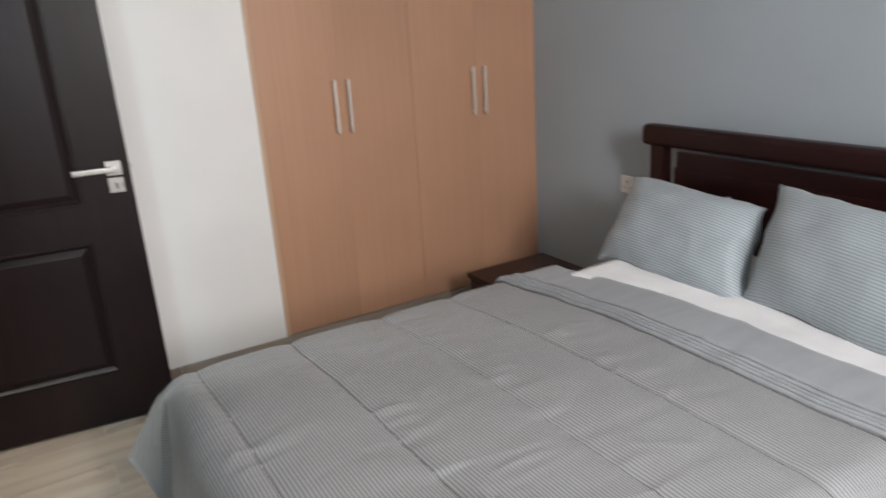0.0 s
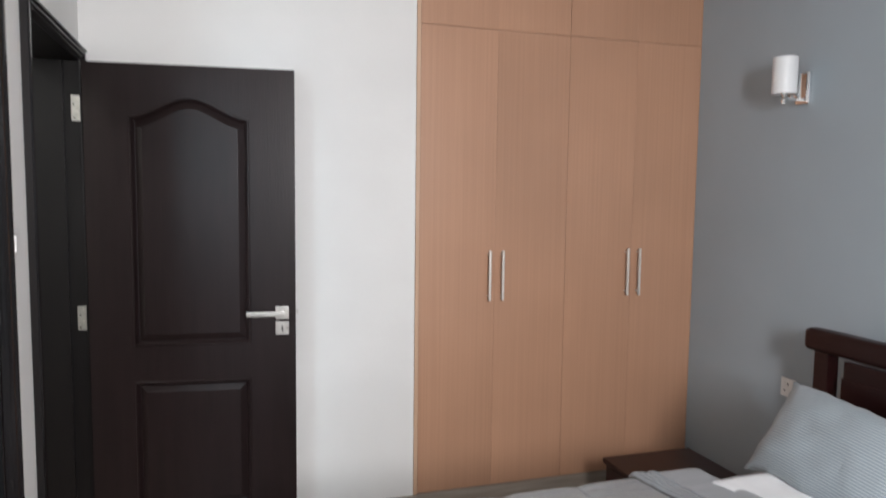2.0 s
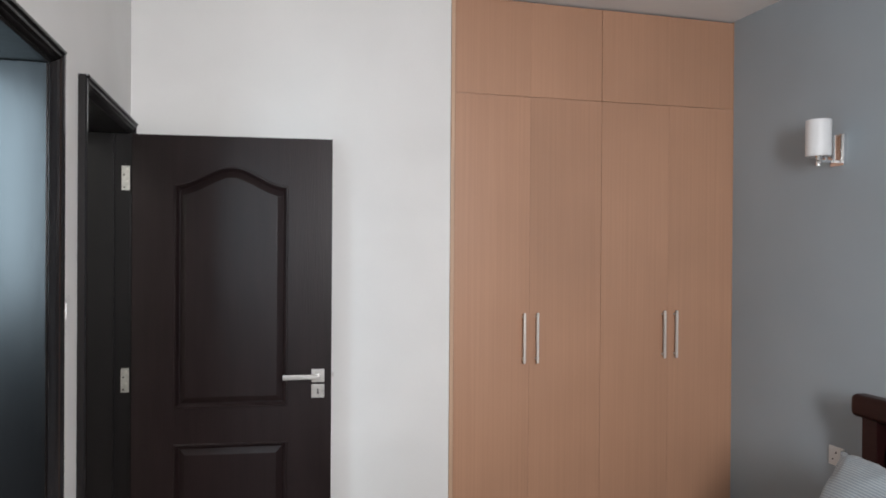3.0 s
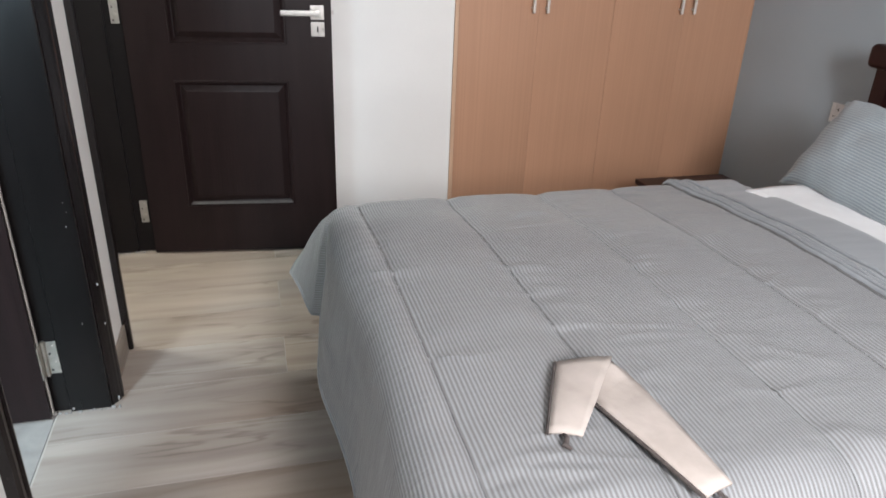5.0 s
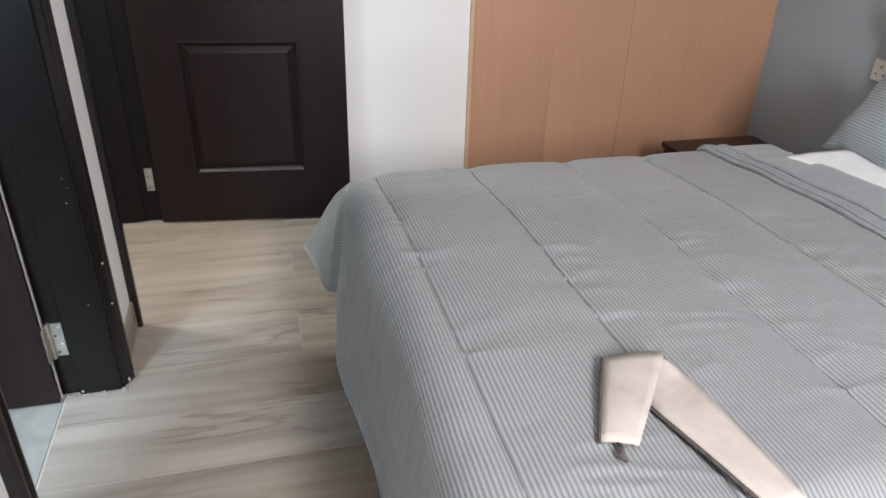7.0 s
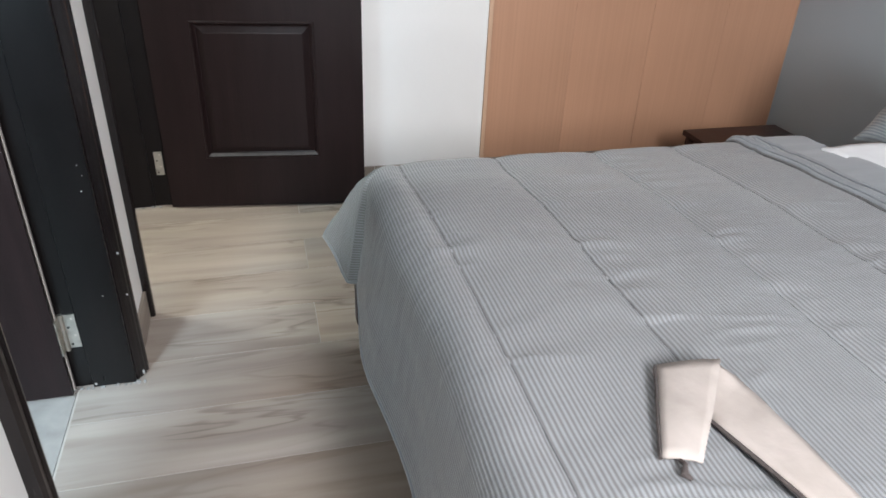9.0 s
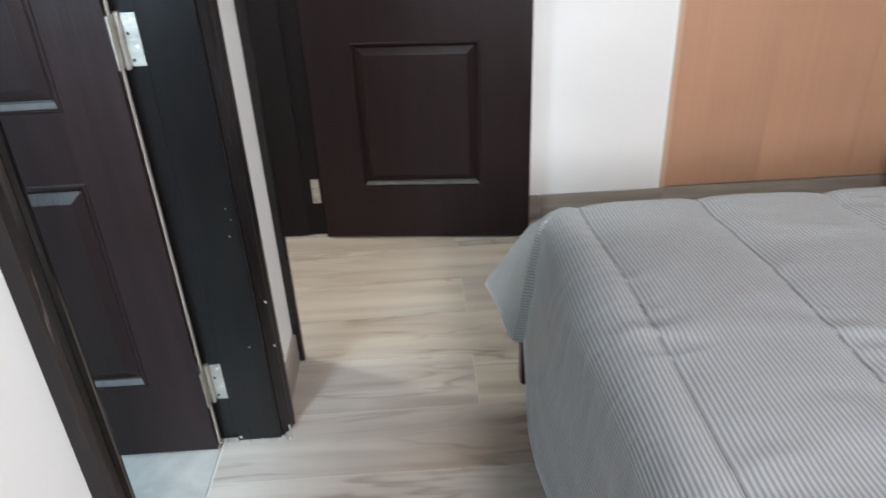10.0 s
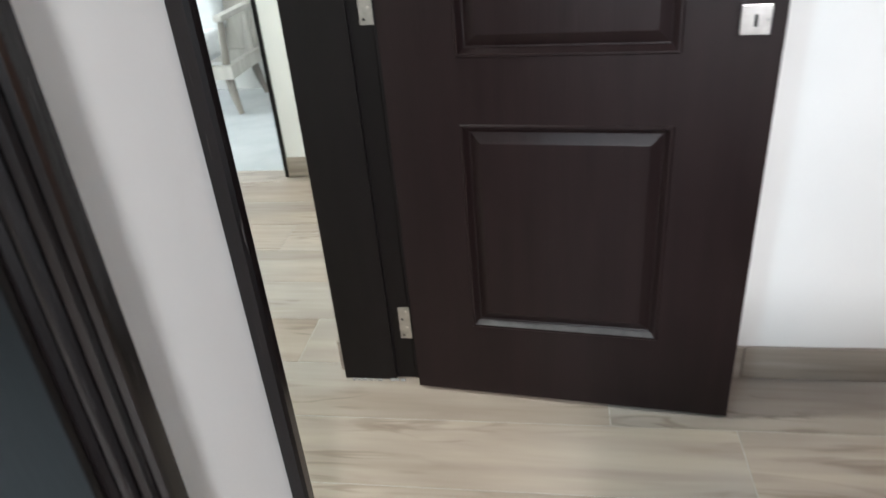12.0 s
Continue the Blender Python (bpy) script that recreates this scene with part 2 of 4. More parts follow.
STRIP = surface("pale_edge_strip", (0.40, 0.37, 0.34), (0.50, 0.47, 0.44), (40, 40, 4), (0.4, 0.5))
PALE_WOOD = surface("whitewashed_wood", (0.50, 0.47, 0.43), (0.62, 0.59, 0.55), (20, 20, 3), (0.5, 0.6), bump=0.2)
GREY_WOOD = surface("grey_washed_wood", (0.22, 0.19, 0.17), (0.31, 0.28, 0.25), (20, 20, 3), (0.5, 0.6), bump=0.2)
# paler than the door paint: the panel ledges' highlight put in as colour
LEDGE_LIGHT = surface("ledge_highlight_paint", (0.040, 0.036, 0.036), (0.068, 0.061, 0.060), (60, 60, 60), (0.40, 0.55), bump=0.1, big=0.3)
PAINT_SPOT = surface("chipped_paint_filler", (0.26, 0.25, 0.24), (0.36, 0.35, 0.34), (90, 90, 90), (0.7, 0.8))
GLASS = bpy.data.materials.new("window_glass")
GLASS.use_nodes = True
GLASS.node_tree.nodes["Principled BSDF"].inputs["Transmission Weight"].default_value = 1.0
GLASS.node_tree.nodes["Principled BSDF"].inputs["Roughness"].default_value = 0.02

GLOW = bpy.data.materials.new("added_lamp_diffuser")
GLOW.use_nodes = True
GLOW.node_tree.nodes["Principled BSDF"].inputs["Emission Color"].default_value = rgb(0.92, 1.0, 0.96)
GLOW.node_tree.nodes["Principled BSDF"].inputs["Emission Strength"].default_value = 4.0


# ---- building helpers ----
def world_of(ob):
    m = ob.matrix_basis.copy()
    while ob.parent:
        ob = ob.parent
        m = ob.matrix_basis @ m
    return m


def flatten_normals(me, limit):
    """Normals weighted by area, so that large faces stay flat beside their rounded edges."""
    around = [[] for _ in me.vertices]
    normals = [Vector(p.normal) for p in me.polygons]
    for p in me.polygons:
        for v in p.vertices:
            around[v].append((p.index, p.area))
    out = []
    for p in me.polygons:
        for v in p.vertices:
            total = Vector((0, 0, 0))
            for k, area in around[v]:
                if normals[k].dot(normals[p.index]) >= limit:
                    total += normals[k] * area
            out.append((total if total.length > 1e-12 else normals[p.index]).normalized())
    me.normals_split_custom_set(out)


def finish(bm, name, material, smooth):
    me = bpy.data.meshes.new(name)
    bmesh.ops.recalc_face_normals(bm, faces=bm.faces)
    bm.to_mesh(me)
    bm.free()
    me.materials.append(material)
    if smooth:
        for poly in me.polygons:
            poly.use_smooth = True
        me.set_sharp_from_angle(angle=radians(smooth))
        flatten_normals(me, math.cos(radians(smooth)))
    return me


def part(name, bm, material, parent, label="", smooth=35, local=False):
    """Links a bmesh, given in world lengths unless local, as one mesh under a thing or a part."""
    if not local:
        bm.transform(world_of(parent).inverted())
    ob = new(name, finish(bm, name, material, smooth))
    ob.parent = parent
    return tagged(ob, label)


def solid(name, bm, material, label="", category="", kind="structure", smooth=35):
    ob = new(name, finish(bm, name, material, smooth))
    return tagged(ob, label, category, "", kind)


def thing(name, m, label, category, group="", kind=""):
    ob = new(name)
    ob.empty_display_size = 0.1
    ob.matrix_basis = m
    return tagged(ob, label, category, group, kind)


def box(bm, x0, x1, y0, y1, z0, z1, r=0.0, seg=2):
    vs = [bm.verts.new((x, y, z)) for x in (x0, x1) for y in (y0, y1) for z in (z0, z1)]
    fs = [bm.faces.new([vs[i] for i in q]) for q in ((0, 1, 3, 2), (4, 6, 7, 5), (0, 4, 5, 1), (2, 3, 7, 6), (0, 2, 6, 4), (1, 5, 7, 3))]
    if r:
        es = list({e for f in fs for e in f.edges})
        bmesh.ops.bevel(bm, geom=es, offset=r, segments=seg, profile=0.5, affect="EDGES")
    return bm


def boxes(*bs):
    bm = bmesh.new()
    for b in bs:
        box(bm, *b)
    return bm


def tube(bm, points, radius, sides=10, cap=True):
    """A round bar along points."""
    rings = []
    pts = [Vector(p) for p in points]
    for i, p in enumerate(pts):
        d = (pts[min(i + 1, len(pts) - 1)] - pts[max(i - 1, 0)]).normalized()
        u = d.orthogonal().normalized() if i == 0 else (u - d * u.dot(d)).normalized()
        v = d.cross(u)
        rad = radius[i] if isinstance(radius, (list, tuple)) else radius
        rings.append([bm.verts.new(p + rad * (math.cos(a) * u + math.sin(a) * v)) for a in [2 * math.pi * k / sides for k in range(sides)]])
    for a, b in zip(rings, rings[1:]):
        for k in range(sides):
            bm.faces.new((a[k], a[(k + 1) % sides], b[(k + 1) % sides], b[k]))
    if cap:
        bm.faces.new(rings[0])
        bm.faces.new(rings[-1])
    return bm


def swept(bm, path, profile):
    """A profile (across, out) swept along a list of (point, across axis, out axis)."""
    rings = [[bm.verts.new(Vector(p) + Vector(ax) * a + Vector(ox) * o) for a, o in profile] for p, ax, ox in path]
    n = len(profile)
    for r0, r1 in zip(rings, rings[1:]):
        for k in range(n):
            bm.faces.new((r0[k], r0[(k + 1) % n], r1[(k + 1) % n], r1[k]))
    bm.faces.new(rings[0])
    bm.faces.new(rings[-1])
    return bm


# ---- walls, ceiling ----
H = 2.760          # ceiling height
XE = 2.900         # grey wall
YN = 4.10          # wall with the wardrobe
YS = -0.35         # window wall
XT = -0.18         # far side of the door wall
N0, N1 = 2.19, 2.915   # bathroom doorway
F0, F1 = 3.256, 4.058   # hall doorway
HEAD = 2.035

solid("wall_west", boxes((XT, 0, YS, N0 - 0.02, 0, H), (XT, 0, N0 - 0.02, N1 + 0.02, HEAD + 0.02, H), (XT, 0, N1 + 0.02, F0 - 0.02, 0, H),
                         (XT, 0, F0 - 0.02, F1 + 0.02, HEAD + 0.02, H), (XT, 0, F1 + 0.02, 4.7, 0, H)), WHITE, "white painted wall with two dark-framed doorways", "wall")
solid("wall_north", boxes((0, 1.372, YN, 4.7, 0, H)), WHITE, "plain white painted wall beside the wardrobe", "wall")
solid("wall_north_back", boxes((1.372, 3.1, 4.7, 4.85, 0, H)), WHITE, "plain wall behind the built-in wardrobe", "wall")
solid("wall_east", boxes((XE, 3.1, YS, 4.7, 0, H)), GREY, "matt blue-grey painted wall behind the bed", "wall")
# closing wall out of view; its grey is chosen to absorb bounced light
solid("wall_south", boxes((XT, 0.89, YS - 0.2, YS, 0, H), (1.45, 3.1, YS - 0.2, YS, 0, H), (0.89, 1.45, YS - 0.2, YS, 0, 1.25), (0.89, 1.45, YS - 0.2, YS, 2.60, H)),
      GREY, "unseen wall around the bedroom window, grey to cut bounced light", "wall")
solid("ceiling", boxes((-4.2, 3.1, YS - 0.2, 7.3, H, H + 0.15)), CEIL, "smooth white painted ceiling", "ceiling")

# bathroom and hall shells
solid("wall_bathroom_south", boxes((-1.9, -1.02, 0.9, 1.1, 0, H), (-0.30, XT, 0.9, 1.1, 0, H), (-1.02, -0.30, 0.9, 1.1, 0, 1.26), (-1.02, -0.30, 0.9, 1.1, 2.46, H)), BATHW, "unseen bathroom wall with a small window, dark to cut sheen", "wall")
solid("wall_bathroom_west", boxes((-2.05, -1.9, 0.9, 3.25, 0, H)), BATHW, "unseen bathroom wall, dark to cut sheen", "wall")
solid("wall_bathroom_north", boxes((-1.9, XT, 3.07, 3.17, 0, H)), WHITE, "white partition between bathroom and hall", "wall")
solid("wall_hall_west", boxes((-4.15, -4.0, 3.17, 4.2, 0, H), (-4.15, -4.0, 5.1, 5.53, 0, H), (-4.15, -4.0, 4.2, 5.1, 0, 0.9), (-4.15, -4.0, 4.2, 5.1, 2.2, H)), WHITE, "unseen white hall wall around an added window", "wall")
solid("wall_hall_south", boxes((-4.15, -1.9, 3.07, 3.17, 0, H)), WHITE, "white hall wall", "wall")
solid("wall_hall_east", boxes((-0.214, XT, 4.085, 4.7, 0, H), (-0.214, 0.3, 4.7, 5.53, 0, H)), WHITE, "white hall wall beside the doorway", "wall")
solid("wall_hall_end", boxes((-0.87, 0.3, 5.53, 5.68, 0, H), (-4.0, -1.85, 5.53, 5.68, 0, H), (-1.85, -0.87, 5.53, 5.68, 2.06, H)), WHITE, "white wall at the end of the hall with a doorway", "wall")
solid("wall_far_room", boxes((-4.0, 0.15, 7.12, 7.27, 0, H), (-4.15, -4.0, 5.53, 5.95, 0, H), (-4.15, -4.0, 6.95, 7.27, 0, H), (-4.15, -4.0, 5.95, 6.95, 0, 0.9), (-4.15, -4.0, 5.95, 6.95, 2.25, H), (0.15, 0.3, 5.68, 7.27, 0, H)), WHITE, "white walls of the room beyond the hall", "wall")

# ---- windows that light the place ----
def window(name, x0, x1, y, z0, z1):
    w = thing(name, pose((x0 + x1) / 2, y, z0), "unseen white-framed window with clear glass panes", "window", kind="structure")
    xm = (x0 + x1) / 2
    part("window_frame", boxes((x0, x1, y - 0.03, y + 0.03, z0, z0 + 0.05), (x0, x1, y - 0.03, y + 0.03, z1 - 0.05, z1),
                               (x0, x0 + 0.05, y - 0.03, y + 0.03, z0 + 0.05, z1 - 0.05), (x1 - 0.05, x1, y - 0.03, y + 0.03, z0 + 0.05, z1 - 0.05),
                               (xm - 0.025, xm + 0.025, y - 0.03, y + 0.03, z0 + 0.05, z1 - 0.05)), PLASTIC, w)
    for a, b in ((x0 + 0.05, xm - 0.025), (xm + 0.025, x1 - 0.05)):
        g = part("pane", boxes((a, b, y - 0.003, y + 0.003, z0 + 0.05, z1 - 0.05)), GLASS, w)
        g.visible_shadow = False
    return w


window("window_1", 0.89, 1.45, YS - 0.10, 1.25, 2.60)
# these two turned windows are unseen, added to hold hall and far-room lights
far = window("added_far_window", -0.5, 0.5, 0.0, 0.9, 2.25)
far.matrix_basis = pose(-4.07, 6.45, 0.9, 0, 0, 90)
side = window("added_hall_window", -0.45, 0.45, 0.0, 0.9, 2.2)
side.matrix_basis = pose(-4.07, 4.65, 0.9, 0, 0, 90)
window("window_2", -1.02, -0.30, 1.0, 1.26, 2.46)

# ---- door frames ----
def architrave_profile(w):
    """Half-section of the moulded trim: across from the opening's edge, out from the wall."""
    if w < 0.045:
        return [(0.0, 0.0), (0.0, 0.015), (0.004, 0.021), (0.007, 0.017), (0.011, 0.024), (w - 0.004, 0.024), (w, 0.019), (w, 0.0)]
    return [(0.0, 0.0), (0.0, 0.006), (0.005, 0.011), (0.008, 0.008), (0.012, 0.016), (0.017, 0.019), (0.020, 0.014), (0.025, 0.024), (0.030, 0.026),
            (0.033, 0.021), (0.038, 0.030), (0.044, 0.031), (0.048, 0.027), (w - 0.005, 0.027), (w, 0.020), (w, 0.0)]


def door_frame(name, y0, y1, w0, w1, label, deep, paint, stop):
    f = thing(name, pose(0, (y0 + y1) / 2, 0), label, "door frame", kind="structure")
    xa = XT - deep
    part("jamb", box(bmesh.new(), xa, 0.004, y0 - 0.018, y0, 0.004, HEAD, 0.002), paint, f)
    part("jamb", box(bmesh.new(), xa, 0.004, y1, y1 + 0.018, 0.004, HEAD, 0.002), paint, f)
    part("head_jamb", box(bmesh.new(), xa, 0.004, y0 - 0.018, y1 + 0.018, HEAD, HEAD + 0.018, 0.002), paint, f)
    part("door_stop", box(bmesh.new(), stop[0], stop[1], y1 - 0.011, y1 - 0.0005, 0.004, HEAD - 0.001, 0.002), paint, f)
    top = 2.082
    part("architrave", swept(bmesh.new(), [((0, y0, 0.003), (0, -1, 0), (1, 0, 0)), ((0, y0, HEAD), (0, -1, (top - HEAD) / w0), (1, 0, 0))], architrave_profile(w0)), WORN, f, "moulded dark trim with chipped edges")
    part("architrave", swept(bmesh.new(), [((0, y1, 0.003), (0, 1, 0), (1, 0, 0)), ((0, y1, HEAD), (0, 1, (top - HEAD) / w1), (1, 0, 0))], architrave_profile(w1)), WORN if deep < 0.01 else DULL, f)
    part("head_architrave", swept(bmesh.new(), [((0, y0, HEAD), (0, -w0 / (top - HEAD), 1), (1, 0, 0)), ((0, y1, HEAD), (0, w1 / (top - HEAD), 1), (1, 0, 0))], architrave_profile(top - HEAD)), FRAME, f)
    return f


frame_bath = door_frame("door_frame_1", N0, N1, 0.068, 0.072, "dark brown painted door frame with chipped moulding", 0.004, FRAME, (-0.108, 0.003))
frame_hall = door_frame("door_frame_2", F0, F1, 0.030, 0.038, "dark brown painted door frame with scuffed edges", 0.022, DULL, (XT - 0.021, -0.052))

# ---- door leaves ----
def offset_loop(loop, d):
    """The loop moved inwards by d (counter-clockwise loop in x, z)."""
    out, n = [], len(loop)
    for i in range(n):
        p, q, r = (Vector(loop[i - 1]), Vector(loop[i]), Vector(loop[(i + 1) % n]))
        a, b = (q - p).normalized(), (r - q).normalized()
        na, nb = Vector((-a.y, a.x)), Vector((-b.y, b.x))
        m = (na + nb).normalized()
        out.append(q + m * d / max(0.35, m.dot(na)))
    return out


def panel_outline(x0, x1, z0, z1, arch):
    pts = [(x0, z0), (x1, z0), (x1, z1)]
    if arch:
        n = 22
        for i in range(1, n):
            u = 1 - 2 * i / n
            pts.append(((x0 + x1) / 2 + u * (x1 - x0) / 2, z1 + arch * 0.5 * (1 + math.cos(math.pi * u)) ** 1.0))
    pts.append((x0, z1))
    return pts


STEPS = ((0.0, 0.0), (0.003, 0.003), (0.008, 0.003), (0.012, -0.004), (0.018, -0.011), (0.022, -0.013), (0.044, -0.002), (0.048, -0.0015))


def leaf_mesh(w, h, t, panels):
    """A moulded two-panel leaf: x from the hinges, y = 0 the face seen (towards -y), z up."""
    bm = bmesh.new()
    def face_side(y, s):
        rim = [bm.verts.new((x, y, z)) for x, z in ((0, 0), (w, 0), (w, h), (0, h))]
        edges = [bm.edges.new((rim[i], rim[(i + 1) % 4])) for i in range(4)]
        for outline in panels:
            last = None
            for off, d in STEPS:
                ring = [bm.verts.new((p[0], y - s * d, p[1])) for p in offset_loop(outline, off)]
                k = len(ring)
                if last is None:
                    edges += [bm.edges.new((ring[i], ring[(i + 1) % k])) for i in range(k)]
                else:
                    for i in range(k):
                        bm.faces.new((last[i], last[(i + 1) % k], ring[(i + 1) % k], ring[i]))
                last = ring
            bm.faces.new(last)
        bmesh.ops.triangle_fill(bm, use_beauty=True, edges=edges)
        return rim
    a, b = face_side(0.0, 1), face_side(t, -1)
    for i in range(4):
        bm.faces.new((a[i], a[(i + 1) % 4], b[(i + 1) % 4], b[i]))
    return bm


def hinge_plate(parent, x0, x1, y, z0, z1, barrel_x=None):
    hp = part("hinge", box(bmesh.new(), x0, x1, y - 0.003, y, z0, z1, 0.001), HINGE, parent, "bare metal butt hinge with screw holes")
    for i in range(4):
        zz = z0 + (z1 - z0) * (0.12 + 0.253 * i)
        xx = (x0 + x1) / 2 + (0.006 if i % 2 else -0.006)
        part("screw", tube(bmesh.new(), [(xx, y - 0.0042, zz), (xx, y - 0.0025, zz)], 0.0034, 8), ALU if i % 2 else HOLE, hp)
    if barrel_x is not None:
        part("barrel", tube(bmesh.new(), [(barrel_x, y - 0.006, z0 - 0.004), (barrel_x, y - 0.006, z1 + 0.004)], 0.0065, 10), HINGE, hp)
    return hp


def lever_set(parent, x, z, s, lever):
    """Square rose, lever towards the hinges and key plate, on the face at y = 0 (s = -1 in front)."""
    def bx(x0, x1, y0, y1, z0, z1, r):
        return box(bmesh.new(), x0, x1, min(s * y0, s * y1), max(s * y0, s * y1), z0, z1, r)
    rose = part("rose", bx(x - 0.027, x + 0.027, 0.0, 0.009, z - 0.027, z + 0.027, 0.002), STEEL, parent, "square satin nickel rose", local=True)
    part("collar", tube(bmesh.new(), [(x, s * 0.008, z), (x, s * 0.040, z)], 0.010, 14), STEEL, rose, local=True)
    part("lever", bx(x - lever, x + 0.012, 0.034, 0.046, z - 0.0105, z + 0.0105, 0.003), STEEL, rose, "straight square lever", local=True)
    kp = part("key_plate", bx(x - 0.027, x + 0.027, 0.0, 0.008, z - 0.092, z - 0.036, 0.002), STEEL, parent, "square key plate with a keyhole", local=True)
    part("keyhole", bx(x - 0.003, x + 0.003, 0.0075, 0.0090, z - 0.076, z - 0.054, 0.0), HOLE, kp, local=True)


def ledge_highlight(parent, x0, x1, z0):
    """A thin pale film that paints the highlight on the ledge under a moulded panel."""
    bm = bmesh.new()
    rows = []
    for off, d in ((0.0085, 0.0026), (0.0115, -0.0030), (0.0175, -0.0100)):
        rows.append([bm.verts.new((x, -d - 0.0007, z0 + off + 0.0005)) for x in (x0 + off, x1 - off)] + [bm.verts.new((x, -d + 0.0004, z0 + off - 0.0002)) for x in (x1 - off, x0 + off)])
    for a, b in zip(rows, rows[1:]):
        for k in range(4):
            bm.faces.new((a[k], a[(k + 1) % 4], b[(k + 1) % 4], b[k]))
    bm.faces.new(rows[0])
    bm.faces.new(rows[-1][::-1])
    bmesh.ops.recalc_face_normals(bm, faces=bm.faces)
    part("worn_ledge", bm, LEDGE_LIGHT, parent, "pale film painting the highlight on the panel's ledge", local=True)


# bedroom door, open against the white wall
ang = math.degrees(math.atan2(-0.086, 0.79))
door_1 = thing("door_1", pose(0.020, 4.018, 0.010, 0, 0, ang), "dark brown moulded two-panel door standing open against the wall", "door", kind="structure")
part("leaf", leaf_mesh(0.797, 2.018, 0.04, [panel_outline(0.163, 0.617, 0.215, 0.757, 0), panel_outline(0.163, 0.617, 0.902, 1.818, 0.078)]), DOOR, door_1, local=True, smooth=20)
ledge_highlight(door_1, 0.163, 0.617, 0.215)
lever_set(door_1, 0.742, 1.028, -1, 0.142)
part("latch", box(bmesh.new(), 0.797, 0.807, 0.014, 0.026, 1.020, 1.036, 0.001), STEEL, door_1, local=True)
for z0, z1 in ((1.803, 1.902), (0.978, 1.077), (0.142, 0.243)):
    hinge_plate(frame_hall, -0.026, 0.005, F1, z0, z1)

# bathroom door, swung open into the bathroom
door_2 = thing("door_2", pose(-0.814, 2.872, 0.010), "dark brown moulded two-panel door open into the bathroom", "door", kind="structure")
part("leaf", leaf_mesh(0.66, 2.018, 0.04, [panel_outline(0.125, 0.538, 0.215, 0.745, 0), panel_outline(0.125, 0.538, 0.895, 1.818, 0.07)]), DOOR, door_2, local=True, smooth=20)
ledge_highlight(door_2, 0.125, 0.538, 0.215)
ledge_highlight(door_2, 0.125, 0.538, 0.895)
for z0, z1 in ((1.803, 1.902), (0.976, 1.076), (0.140, 0.247)):
    hinge_plate(frame_bath, -0.142, -0.112, N1, z0, z1, -0.146)
    part("hinge_flap", box(bmesh.new(), -0.1545, -0.1505, 2.876, 2.908, z0, z1, 0.001), HINGE, door_2, "bare metal hinge flap")

part("edge_strip", box(bmesh.new(), -0.1545, -0.1520, 2.890, 2.901, 0.012, 2.026, 0.0006, 1), STRIP, door_2, "pale strip along the hinge edge")

# pale chips in the frames' paint
chips = bmesh.new()
for x, y, z, a in ((-0.021, N1 - 0.011, 0.600, 0.0015), (-0.018, N1 - 0.011, 0.667, 0.0011), (-0.012, N1 - 0.011, 0.640, 0.0009), (-0.030, N1 - 0.011, 0.30, 0.0014), (-0.100, N1 - 0.011, 0.016, 0.003)):
    box(chips, x - a, x + a, y - 0.0010, y - 0.0001, z - a * 1.6, z + a, 0.0)
for y, z, a in ((2.926, 0.41, 0.0009), (2.931, 0.28, 0.0007), (2.926, 0.02, 0.002)):
    box(chips, 0.0205, 0.0250, y - a, y + a, z - a * 3, z + a * 3, 0.0)
random.seed(5)
for x0, x1, y in ((-0.19, 0.024, N1 - 0.012), (-0.20, -0.03, F1 - 0.012)):
    x = x0
    while x < x1:
        a = random.uniform(0.003, 0.012)
        if random.random() < 0.75:
            box(chips, x, x + a, y - random.uniform(0.002, 0.007), y + 0.004, 0.0006, random.uniform(0.004, 0.010), 0.001, 1)
        x += a + random.uniform(0.001, 0.008)
tagged(part("paint_chips", chips, PAINT_SPOT, frame_bath, "pale chips in the dark paint"), kind="stuff")

# ---- skirting ----
def skirting(name, x0, x1, y0, y1):
    solid(name, box(bmesh.new(), x0, x1, y0, y1, 0.003, 0.104, 0.0015, 1), SKIRT, "wood-look tile skirting", "skirting")


skirting("baseboard_1", 0.036, 0.88, YN - 0.010, YN)
skirting("baseboard_2", 0.882, 1.388, YN - 0.010, YN)
skirting("baseboard_3", 0.0, 0.010, N1 + 0.074, F0 - 0.032)
skirting("baseboard_4", 0.0, 0.010, YS, N0 - 0.070)
skirting("baseboard_5", XE - 0.010, XE, YS, YN)
skirting("baseboard_6", -0.224, -0.214, 4.085, 5.52)
skirting("baseboard_7", -0.87, -0.224, 5.52, 5.53)

# ---- built-in wardrobe ----
wardrobe = thing("wardrobe", pose(2.15, 4.4, 0), "built-in beech laminate wardrobe with bar handles, closed", "wardrobe")
WX = [1.394, 1.770, 2.146, 2.522, 2.897]
part("side_panel", boxes((1.374, 1.392, YN - 0.002, 4.68, 0.105, H - 0.002)), WARD_EDGE, wardrobe, "pale beech edge of the side panel")
part("side_panel", boxes((2.8985, XE, YN + 0.004, 4.68, 0.105, H - 0.002)), WARD_EDGE, wardrobe)
part("bottom_shelf", boxes((1.392, 2.8985, YN + 0.024, 4.66, 0.105, 0.123)), WARD_EDGE, wardrobe)
part("shelf", boxes((1.392, 2.8985, YN + 0.024, 4.66, 2.290, 2.306)), WARD_EDGE, wardrobe)
part("back_panel", boxes((1.392, 2.8985, 4.66, 4.68, 0.105, H - 0.002)), WARD_EDGE, wardrobe)
part("divider", boxes((2.137, 2.155, YN + 0.024, 4.66, 0.123, 2.290)), WARD_EDGE, wardrobe)
